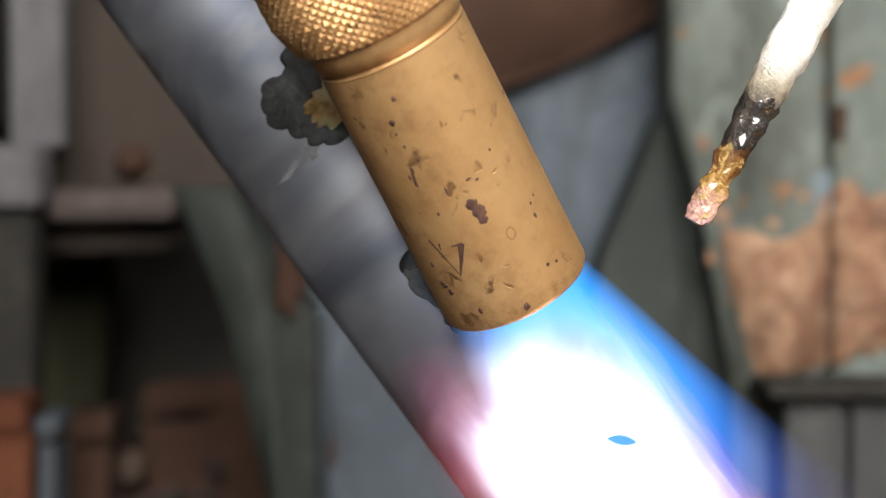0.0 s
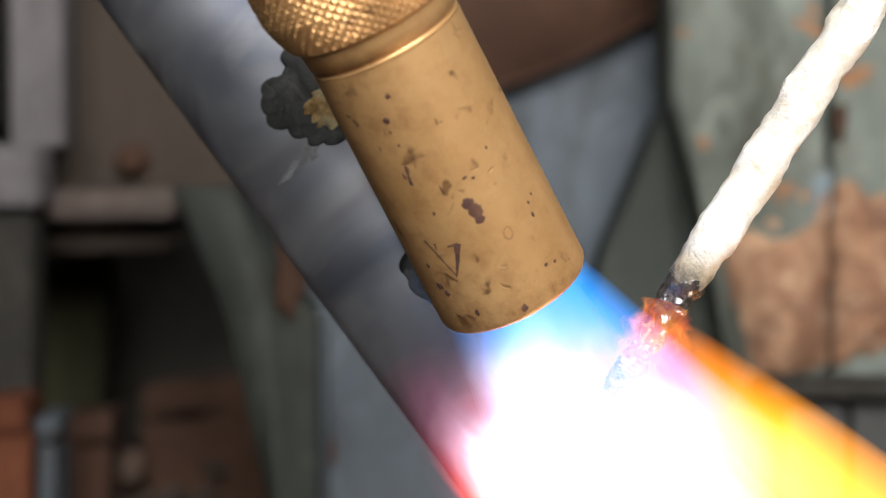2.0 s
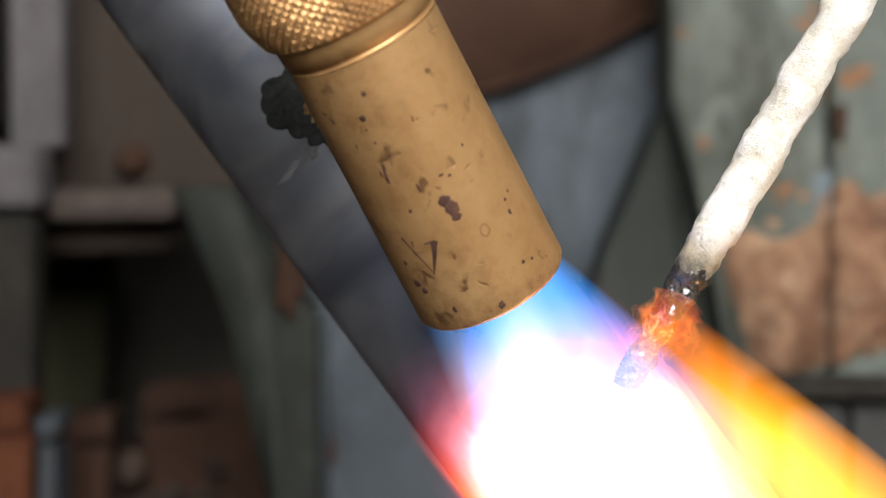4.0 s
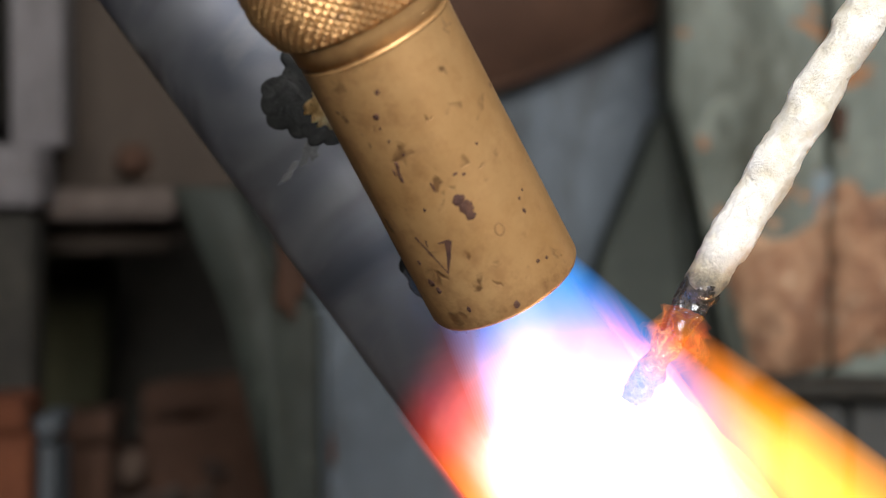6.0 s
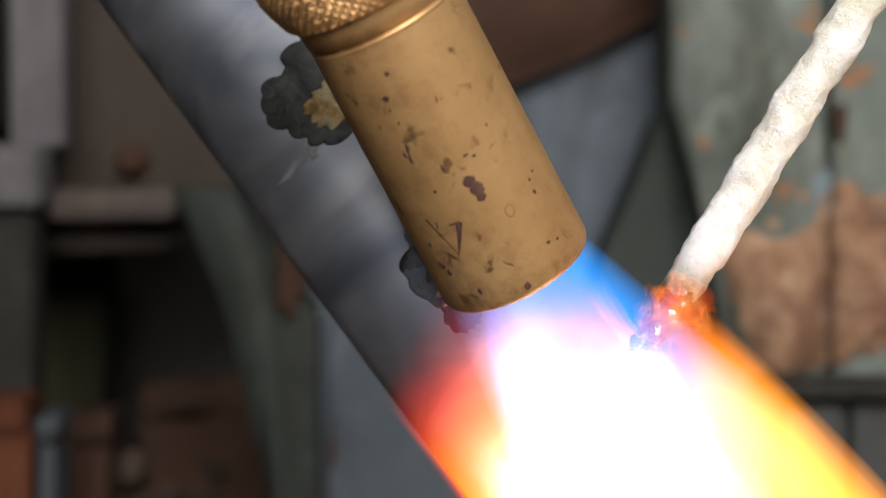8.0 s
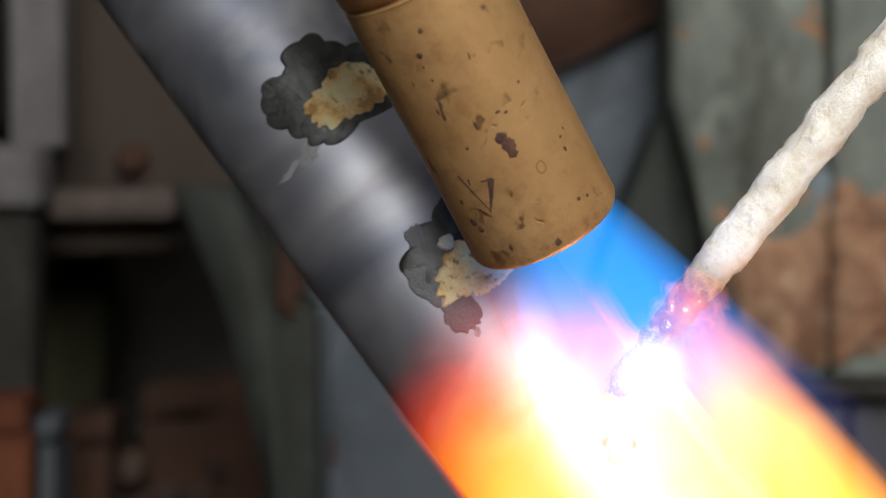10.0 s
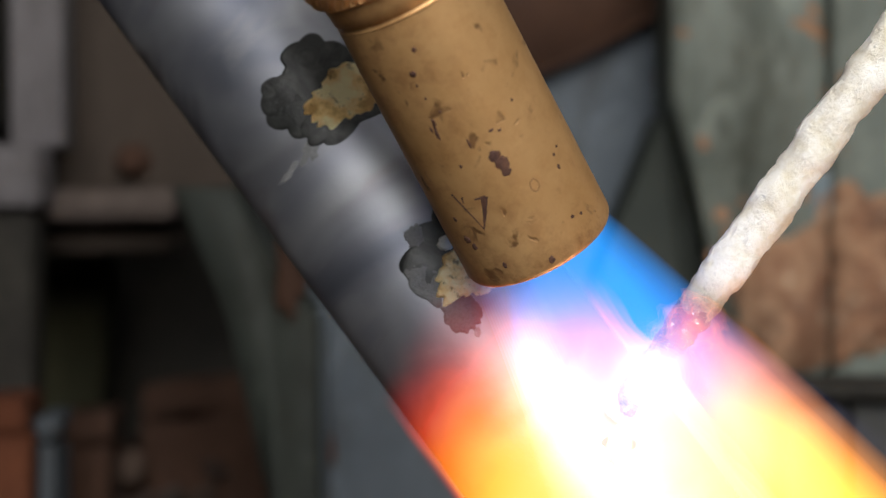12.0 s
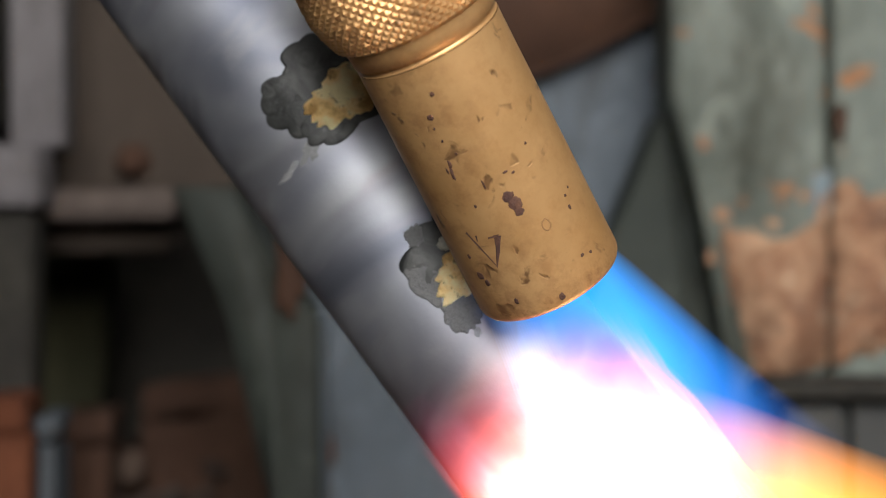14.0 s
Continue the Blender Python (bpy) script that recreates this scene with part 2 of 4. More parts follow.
LUMPS = mat_lumps()
# bench, floor and walls are unseen; kept dark so the tube's edge reflects dark
BENCH = mat_plain("dark_bench_timber", (0.042, 0.031, 0.022), (0.07, 0.052, 0.036), 14, 0.75, 0.0, None, (0.2, 2, 2))
CONCRETE = mat_plain("concrete_floor", (0.022, 0.020, 0.018), (0.038, 0.035, 0.032), 5, 0.85)
PLASTER = mat_plain("dark_plaster", (0.026, 0.024, 0.022), (0.045, 0.042, 0.038), 3, 0.9)
GLASS = Nodes("window_glass").finish((1.0, 1.0, 1.0), 0.02, 0.0, Transmission_Weight=1.0)


# ---------------------------------------------------------------- mesh helpers
def mesh_ob(name, bm, material, parent=None, label="", smooth=True):
    bmesh.ops.recalc_face_normals(bm, faces=bm.faces)
    me = bpy.data.meshes.new(name)
    bm.to_mesh(me)
    bm.free()
    for p in me.polygons:
        p.use_smooth = smooth
    me.materials.append(material)
    ob = new(name, me)
    if parent is not None:
        ob.parent = parent
    if label:
        tagged(ob, label)
    return ob


def part(name, bm, material, parent, label="", smooth=True):
    return mesh_ob(name, bm, material, parent, label, smooth)


def empty(name, m, label, category, group="", kind=""):
    ob = new(name)
    ob.empty_display_size = 0.01
    ob.matrix_world = m
    return tagged(ob, label, category, group, kind)


def lathe(profile, seg=64, wob=0.0, freq=200.0, seed=0.0, caps=(True, True)):
    """A turned solid about local z from (radius, z) pairs; wob: uneven surface, in metres."""
    bm = bmesh.new()
    rings = []
    for r, z in profile:
        ring = []
        for i in range(seg):
            a = 2 * math.pi * i / seg
            v = Vector((math.cos(a) * r, math.sin(a) * r, z))
            if wob:
                k = noise.noise(v * freq + Vector((seed, 0, 0)))
                k2 = noise.noise(v * freq * 3.1 + Vector((seed, 9, 0)))
                f = 1 + (wob * k + wob * 0.45 * k2) / max(r, 1e-5)
                v = Vector((v.x * f, v.y * f, v.z))
            ring.append(bm.verts.new(v))
        rings.append(ring)
    for a, b in zip(rings, rings[1:]):
        for i in range(seg):
            j = (i + 1) % seg
            bm.faces.new((a[i], a[j], b[j], b[i]))
    if caps[0]:
        bm.faces.new(rings[0])
    if caps[1]:
        bm.faces.new(rings[-1])
    return bm


def slab(x0, x1, y0, y1, z0, z1, bevel=0.002, rough=0.0, cuts=0, seed=0.0):
    """A bevelled, slightly uneven block."""
    bm = bmesh.new()
    bmesh.ops.create_cube(bm, size=1.0)
    for v in bm.verts:
        v.co = Vector((x0 + (v.co.x + 0.5) * (x1 - x0), y0 + (v.co.y + 0.5) * (y1 - y0), z0 + (v.co.z + 0.5) * (z1 - z0)))
    if bevel:
        bmesh.ops.bevel(bm, geom=bm.edges[:], offset=bevel, segments=2, profile=0.6, affect="EDGES")
    if cuts:
        bmesh.ops.subdivide_edges(bm, edges=bm.edges[:], cuts=cuts, use_grid_fill=True)
    if rough:
        for v in bm.verts:
            v.co += rough * noise.noise_vector(v.co * 60 + Vector((seed, 0, 0)))
    return bm


def prism(outline, y0, y1, bevel=0.0015):
    """A plate with the given (x, z) outline, from y0 to y1."""
    bm = bmesh.new()
    a = [bm.verts.new((x, y0, z)) for x, z in outline]
    b = [bm.verts.new((x, y1, z)) for x, z in outline]
    bm.faces.new(a)
    bm.faces.new(b[::-1])
    for i in range(len(a)):
        j = (i + 1) % len(a)
        bm.faces.new((a[i], b[i], b[j], a[j]))
    if bevel:
        bmesh.ops.bevel(bm, geom=bm.edges[:], offset=bevel, segments=2, profile=0.6, affect="EDGES")
    return bm


def blob_outline(rx, rz, rag, seed, n=44, fine=2.2, lobes=0):
    pts = []
    for i in range(n):
        a = 2 * math.pi * i / n
        d = Vector((math.cos(a), math.sin(a), seed))
        k = 1 + rag * noise.noise(d * 1.3) + rag * 0.7 * noise.noise(d * fine * 1.7) + rag * 0.12 * noise.noise(d * 6)
        if lobes:
            k = 0.9 + 0.55 * rag * noise.noise(d * 1.4) + 0.2 * abs(math.sin(lobes * a * 0.5 + seed + 1.2 * noise.noise(d * 1.1)))
        pts.append((rx * k * math.cos(a), rz * k * math.sin(a)))
    return pts


def flake(x, z, rx, rz, y0, thick, seed, rag=0.5):
    """A ragged, slightly domed crust lying on a vertical face at y0."""
    bm = bmesh.new()
    out = blob_outline(rx, rz, rag, seed, 48)
    rings = []
    for f, h in ((1.0, 0.0), (0.96, 0.6), (0.8, 1.0), (0.5, 1.1), (0.2, 1.15)):
        rings.append([bm.verts.new((x + px * f, y0 - thick * h * (1 + 0.35 * noise.noise(Vector((px * f * 120, pz * f * 120, seed)))), z + pz * f)) for px, pz in out])
    for a, b in zip(rings, rings[1:]):
        for i in range(len(a)):
            j = (i + 1) % len(a)
            bm.faces.new((a[i], a[j], b[j], b[i]))
    bm.faces.new(rings[-1])
    bm.faces.new(rings[0][::-1])
    return bm


def ragged_plate(corners, y0, y1, seed):
    """A thin crust with a rough, broken outline."""
    pts = []
    for (xa, za), (xb, zb) in zip(corners, corners[1:] + corners[:1]):
        n = max(2, int(math.hypot(xb - xa, zb - za) / 0.0008))
        for k in range(n):
            x, z = xa + (xb - xa) * k / n, za + (zb - za) * k / n
            d = noise.noise_vector(Vector((x * 260, z * 260, seed))) * 0.0011 + noise.noise_vector(Vector((x * 800, z * 800, seed))) * 0.0004
            pts.append((min(x + d.x, max(c[0] for c in corners)), z + d.z))
    return prism(pts, y0, y1, 0)


# ---------------------------------------------------------------- the unseen room, added for its light and reflections
def build_room():
    w, t = 1.9, 0.12
    tagged(mesh_ob("floor", slab(-w, w, -w, w, -1.15, -1.05, 0), CONCRETE, smooth=False), "unseen dark concrete workshop floor", "floor", kind="structure")
    tagged(mesh_ob("wall_north", slab(-w, w, w, w + t, -1.05, 1.65, 0), PLASTER, smooth=False), "unseen dark grey workshop wall", "wall", kind="structure")
    tagged(mesh_ob("wall_west", slab(-w - t, -w, -w, w, -1.05, 1.65, 0), PLASTER, smooth=False), "unseen dark grey workshop wall", "wall", kind="structure")
    tagged(mesh_ob("wall_east", slab(w, w + t, -w, w, -1.05, 1.65, 0), PLASTER, smooth=False), "unseen dark grey workshop wall", "wall", kind="structure")
    bm = bmesh.new()
    for x0, x1, z0, z1 in ((-w, -0.42, -1.05, 1.65), (0.98, w, -1.05, 1.65), (-0.42, 0.98, -1.05, 0.3), (-0.42, 0.98, 1.4, 1.65)):
        b2 = slab(x0, x1, -w - t, -w, z0, z1, 0)
        me = bpy.data.meshes.new("tmp")
        b2.to_mesh(me)
        b2.free()
        bm.from_mesh(me)
        bpy.data.meshes.remove(me)
    tagged(mesh_ob("wall_south", bm, PLASTER, smooth=False), "unseen dark grey workshop wall with a window opening", "wall", kind="structure")
    win = empty("window_1", pose(0.28, -w - 0.08, 0.85), "plain glazed workshop window", "window", kind="structure")
    pane = part("pane", slab(-0.70, 0.70, -0.003, 0.003, -0.55, 0.55, 0), GLASS, win, smooth=False)
    pane.visible_shadow = False
    for x0, x1, z0, z1 in ((-0.70, 0.70, 0.51, 0.55), (-0.70, 0.70, -0.55, -0.51), (-0.70, -0.66, -0.51, 0.51), (0.66, 0.70, -0.51, 0.51)):
        part("window_frame", slab(x0, x1, -0.025, 0.025, z0, z1, 0.003), BOARD, win, smooth=False)
    tagged(mesh_ob("ceiling", slab(-w, w, -w, w, 1.65, 1.75, 0), PLASTER, smooth=False), "plain unseen dark workshop ceiling", "ceiling", kind="structure")
    bench = empty("workbench", pose(0, 0.55, -0.24), "unseen dark timber workbench on square legs", "workbench")
    part("worktop", slab(-0.8, 0.8, -0.45, 0.5, -0.06, 0.0, 0.004), BENCH, bench, smooth=False)
    for sx in (-0.72, 0.72):
        for sy in (-0.38, 0.42):
            part("leg", slab(sx - 0.045, sx + 0.045, sy - 0.045, sy + 0.045, -0.81, -0.06, 0.004), BENCH, bench, smooth=False)


build_room()
BENCH_Z = -0.24

# ---------------------------------------------------------------- the steel tube being brazed
TUBE_R = 0.0143
TUBE_AT = Vector((-0.0037, 0.0, 0.0))
TILT = radians(8)
TUBE_DIR = Vector((0.602 * math.cos(TILT), -math.sin(TILT), -0.799 * math.cos(TILT)))


def tube_frame():
    """Local z along the tube, downhill; local x towards the front."""
    z = TUBE_DIR.normalized()
    x = Vector((0, -1, 0))
    x = (x - z * x.dot(z)).normalized()
    y = z.cross(x)
    m = Matrix((x, y, z)).transposed().to_4x4()
    m.translation = TUBE_AT
    return m


TUBE_M = tube_frame()


def on_tube(ang, s, lift=0.0):
    r = TUBE_R + lift
    return Vector((math.cos(ang) * r, math.sin(ang) * r, s))


def tube_patch(ang, s, ra, rs, thick, seed, rag=0.35, dome=1.0, lift=0.0, n=64, rough=0.25, lobes=0, turn=0.0):
    """A ragged puddle that lies on the tube round (ang, s); ra, rs: half sizes in metres round and along it."""
    bm = bmesh.new()
    out = blob_outline(ra, rs, rag, seed, n, 3.0, lobes)
    ct, st = math.cos(turn), math.sin(turn)
    out = [(a * ct - b * st, a * st + b * ct) for a, b in out]
    rings = []
    for f, h in ((1.0, 0.0), (0.98, 0.5), (0.95, 0.8), (0.9, 0.95), (0.82, 1.0), (0.74, 1.0), (0.65, 1.05), (0.55, 1.05), (0.45, 1.1), (0.35, 1.1), (0.25, 1.1), (0.12, 1.1)):
        ring = []
        for a, b in out:
            k = 1 + rough * (noise.noise(Vector((a * f * 500, b * f * 500, seed))) + 0.5 * noise.noise(Vector((a * f * 1300, b * f * 1300, seed))))
            ring.append(bm.verts.new(on_tube(ang + a * f / TUBE_R, s + b * f, lift + thick * (h if h < 0.3 else h * dome * k))))
        rings.append(ring)
    for a, b in zip(rings, rings[1:]):
        for i in range(n):
            j = (i + 1) % n
            bm.faces.new((a[i], a[j], b[j], b[i]))
    bm.faces.new(rings[-1])
    return bm


def build_tube():
    tube = empty("steel_tube", TUBE_M, "grey heat-scaled steel tube, glowing hot at one end, with brazed spots", "metal tube")
    prof = [(TUBE_R, -0.17 + 0.005 * i) for i in range(69)]
    inner = [(TUBE_R - 0.0012, z) for r, z in reversed(prof)]
    bm = lathe(prof + inner + prof[:1], 96, caps=(False, False))
    part("tube_wall", bm, STEEL, tube)
    return tube


TUBE = build_tube()


def build_brazing(tube):
    r = math.radians
    part("flux_crust", tube_patch(r(-23), -0.0208, 0.0092, 0.0060, 0.00022, 3.1, 0.5, lobes=9, n=120), GLAZE, tube, "dark glassy flux crust")
    part("flux_crust", tube_patch(r(-17), -0.0256, 0.0040, 0.0030, 0.00025, 17.3, 0.4, lobes=6), GLAZE, tube, "dark glassy flux crust")
    part("flux_crust", tube_patch(r(8), -0.0243, 0.0026, 0.0024, 0.00028, 7.7, 0.4, lobes=5), GLAZE, tube, "dark glassy flux crust")
    part("flux_crust", tube_patch(r(-4), -0.0178, 0.0040, 0.0024, 0.00026, 9.2, 0.35, lobes=6), GLAZE, tube, "dark glassy flux crust")
    part("brass_fillet", tube_patch(r(-23), -0.0192, 0.0066, 0.0036, 0.0005, 5.3, 0.26, rough=0.3, n=140), GOLD, tube, "rough golden brass braze")
    part("flux_crust", tube_patch(r(-23), 0.0048, 0.0078, 0.0052, 0.00022, 12.4, 0.45, lobes=9, n=120), GLAZE, tube, "dark glassy flux crust")
    part("flux_crust", tube_patch(r(-33), 0.0005, 0.0030, 0.0022, 0.00024, 19.6, 0.4, lobes=5), GLAZE, tube, "dark glassy flux crust")
    part("flux_crust", tube_patch(r(3), 0.0062, 0.0024, 0.0036, 0.00018, 14.0, 0.5, lobes=6), SMOKED, tube, "thin grey flux film")
    part("flux_crust", tube_patch(r(-4.5), 0.0008, 0.0015, 0.0015, 0.0002, 15.5, 0.4), SMOKED, tube, "thin grey flux film")
    part("flux_crust", tube_patch(r(0), 0.0122, 0.0022, 0.0028, 0.0002, 22.7, 0.3), SMOKED, tube, "purple-brown flux stain")
    part("brass_fillet", tube_patch(r(-22), 0.0088, 0.0056, 0.0037, 0.0006, 24.9, 0.28, rough=0.3, n=140), GOLD, tube, "rough golden brass braze")
    part("flux_bead", tube_patch(r(-15), 0.0038, 0.0011, 0.0010, 0.0007, 30.1, 0.2), PALE_FLUX, tube, "pale glassy flux bead")
    for a, s, ra, rs, sd in ((13, -0.0160, 0.0013, 0.0010, 1.7), (27, -0.0158, 0.0015, 0.0005, 2.9), (20, -0.0155, 0.0008, 0.0003, 4.4), (34, -0.0156, 0.0010, 0.00025, 6.4), (-1, 0.0150, 0.0004, 0.0010, 8.4)):
        part("scratch", tube_patch(r(a), s, ra, rs, 0.00006, sd, 0.8, n=24), CHALK, tube.children[0], "pale scratch")
    # the slot's dark inside is a black patch laid on; no hole is cut
    part("drilled_slot", tube_patch(r(-24.5), 0.0366, 0.0023, 0.0010, 0.00012, 40.0, 0.08, n=32, turn=radians(-37)), BLACK, tube, "dark slot in the tube wall")


build_brazing(TUBE)

# ---------------------------------------------------------------- the torch
NOZ_R = 0.0092
AIM = Vector((0.422, 0.375, -0.825)).normalized()


def knurl(r0, r1, z0, z1, around, rows, relief):
    """A sleeve covered with small diamond points."""
    bm = bmesh.new()
    seg, lines = around * 2, rows * 2
    rings = []
    for k in range(lines + 1):
        z = z0 + (z1 - z0) * k / lines
        f = k / lines
        base = r0 + (r1 - r0) * min(1.0, f * 5) ** 0.6
        ring = []
        for i in range(seg):
            a = 2 * math.pi * i / seg
            up = relief if (i + k) % 2 == 0 and 0 < k < lines else 0.0
            up *= 1 + 0.4 * noise.noise(Vector((i * 0.7, k * 0.7, 3.0)))
            ring.append(bm.verts.new(((base + up) * math.cos(a), (base + up) * math.sin(a), z)))
        rings.append(ring)
    for k, (a, b) in enumerate(zip(rings, rings[1:])):
        for i in range(seg):
            j = (i + 1) % seg
            # split each cell along the diagonal that joins the low corners, so that a point rises on a diamond
            if (i + k) % 2 == 0:
                bm.faces.new((a[i], a[j], b[i]))
                bm.faces.new((a[j], b[j], b[i]))
            else:
                bm.faces.new((a[i], a[j], b[j]))
                bm.faces.new((a[i], b[j], b[i]))
    bm.faces.new(rings[0][::-1])
    bm.faces.new(rings[-1])
    return bm


def nozzle_mark(ang, z, ra, rz, seed, rag=0.5):
    """A thin burnt spot on the nozzle's side."""
    bm = bmesh.new()
    out = blob_outline(ra, rz, rag * 0.6, seed, 28)
    rr = NOZ_R - 0.0102 * z
    rings = [[bm.verts.new(((rr + h) * math.cos(ang + a * f / NOZ_R), (rr + h) * math.sin(ang + a * f / NOZ_R), z + b * f)) for a, b in out]
             for f, h in ((1.0, 0.00002), (0.9, 0.00007), (0.45, 0.00008))]
    for a, b in zip(rings, rings[1:]):
        for i in range(len(a)):
            j = (i + 1) % len(a)
            bm.faces.new((a[i], a[j], b[j], b[i]))
    bm.faces.new(rings[-1])
    return bm


def on_nozzle(ang, z, lift):
    rr = NOZ_R - 0.0102 * z + lift
    return (rr * math.cos(ang), rr * math.sin(ang), z)


def nozzle_stroke(line, w0, w1):
    """A tapering scratch along (degrees, z) points on the nozzle's side."""
    pts = []
    for (a0, z0), (a1, z1) in zip(line, line[1:]):
        pts += [(radians(a0 + (a1 - a0) * k / 4), z0 + (z1 - z0) * k / 4) for k in range(4)]
    pts.append((radians(line[-1][0]), line[-1][1]))
    bm = bmesh.new()
    rows = []
    for i, (a, z) in enumerate(pts):
        f = i / (len(pts) - 1)
        w = 0.5 * (w0 + (w1 - w0) * f) * (1 + 0.35 * noise.noise(Vector((a * 40, z * 3000, 1.0))))
        b, c = pts[max(i - 1, 0)], pts[min(i + 1, len(pts) - 1)]
        d = Vector(((c[0] - b[0]) * NOZ_R, c[1] - b[1])).normalized()
        rows.append([bm.verts.new(on_nozzle(a - d.y * w * k / NOZ_R, z + d.x * w * k, h)) for k, h in ((1, 0.00002), (0, 0.00007), (-1, 0.00002))])
    for p, q in zip(rows, rows[1:]):
        for k in (0, 1):
            bm.faces.new((p[k], p[k + 1], q[k + 1], q[k]))
    return bm


def nozzle_ring(ang, z, ra, rz, w):
    """A thin ring left by a dried drop."""
    bm = bmesh.new()
    rows = []
    for i in range(28):
        a = 2 * math.pi * i / 28
        k = 1 + 0.12 * noise.noise(Vector((math.cos(a), math.sin(a), 4.0)))
        rows.append([bm.verts.new(on_nozzle(ang + math.cos(a) * (ra * k + d) / NOZ_R, z + math.sin(a) * (rz * k + d), h)) for d, h in ((-0.5 * w, 0.00002), (0, 0.00006), (0.5 * w, 0.00002))])
    for i in range(28):
        p, q = rows[i], rows[(i + 1) % 28]
        for k in (0, 1):
            bm.faces.new((p[k], p[k + 1], q[k + 1], q[k]))
    return bm


def flame_shell(r0, r1, length, seed, wob, start=0.0, bend=0.0, shift=0.0):
    """One thin sheet of burning gas that widens away from the mouth (towards local -z)."""
    n, seg = 22, 48
    bm = bmesh.new()
    rings = []
    for k in range(n + 1):
        f = k / n
        r = r0 + (r1 - r0) * f ** 0.9
        ring = []
        for i in range(seg):
            a = 2 * math.pi * i / seg
            d = Vector((math.cos(a) * 1.2, math.sin(a) * 1.2, f * 2.2 + seed))
            q = r * (1 + wob * f * noise.noise(d))
            ring.append(bm.verts.new((q * math.cos(a) + 0.59 * (shift + bend * f * f), q * math.sin(a) + 0.805 * (shift + bend * f * f), -start - length * f)))
        rings.append(ring)
    for a, b in zip(rings, rings[1:]):
        for i in range(seg):
            j = (i + 1) % seg
            bm.faces.new((a[i], a[j], b[j], b[i]))
    return bm


def along(m, lo, hi):
    return m.level(m.xyz()[2], lo, hi)


STAIN = mat_plain("brown_stain", (0.26, 0.13, 0.05), (0.34, 0.18, 0.07), 600, 0.5)
FIRE_BLUE = mat_fire("blue_flame", lambda m: along(m, 0.0, -0.080), (0.0, (0.006, 0.20, 0.62)), (0.06, (0.010, 0.29, 0.95)), (0.2, (0.016, 0.25, 0.90)), (0.30, (0.022, 0.15, 0.58)), (0.42, (0.03, 0.065, 0.25)), (0.58, (0.035, 0.024, 0.075)), (0.8, (0, 0, 0)), strength=0.026)
FIRE_CYAN = mat_fire("pale_flame_cone", lambda m: along(m, 0.0, -0.045), (0.0, (0.01, 0.05, 0.10)), (0.15, (0.05, 0.22, 0.40)), (0.4, (0.12, 0.32, 0.56)), (0.65, (0.10, 0.12, 0.2)), (1.0, (0, 0, 0)), strength=0.012)
FIRE_STREAK = mat_fire("pale_flame_streak", lambda m: along(m, 0.0, -0.026), (0.0, (0.08, 0.22, 0.5)), (0.3, (0.30, 0.45, 0.7)), (0.7, (0.5, 0.45, 0.65)), (1.0, (0, 0, 0)), strength=0.045)


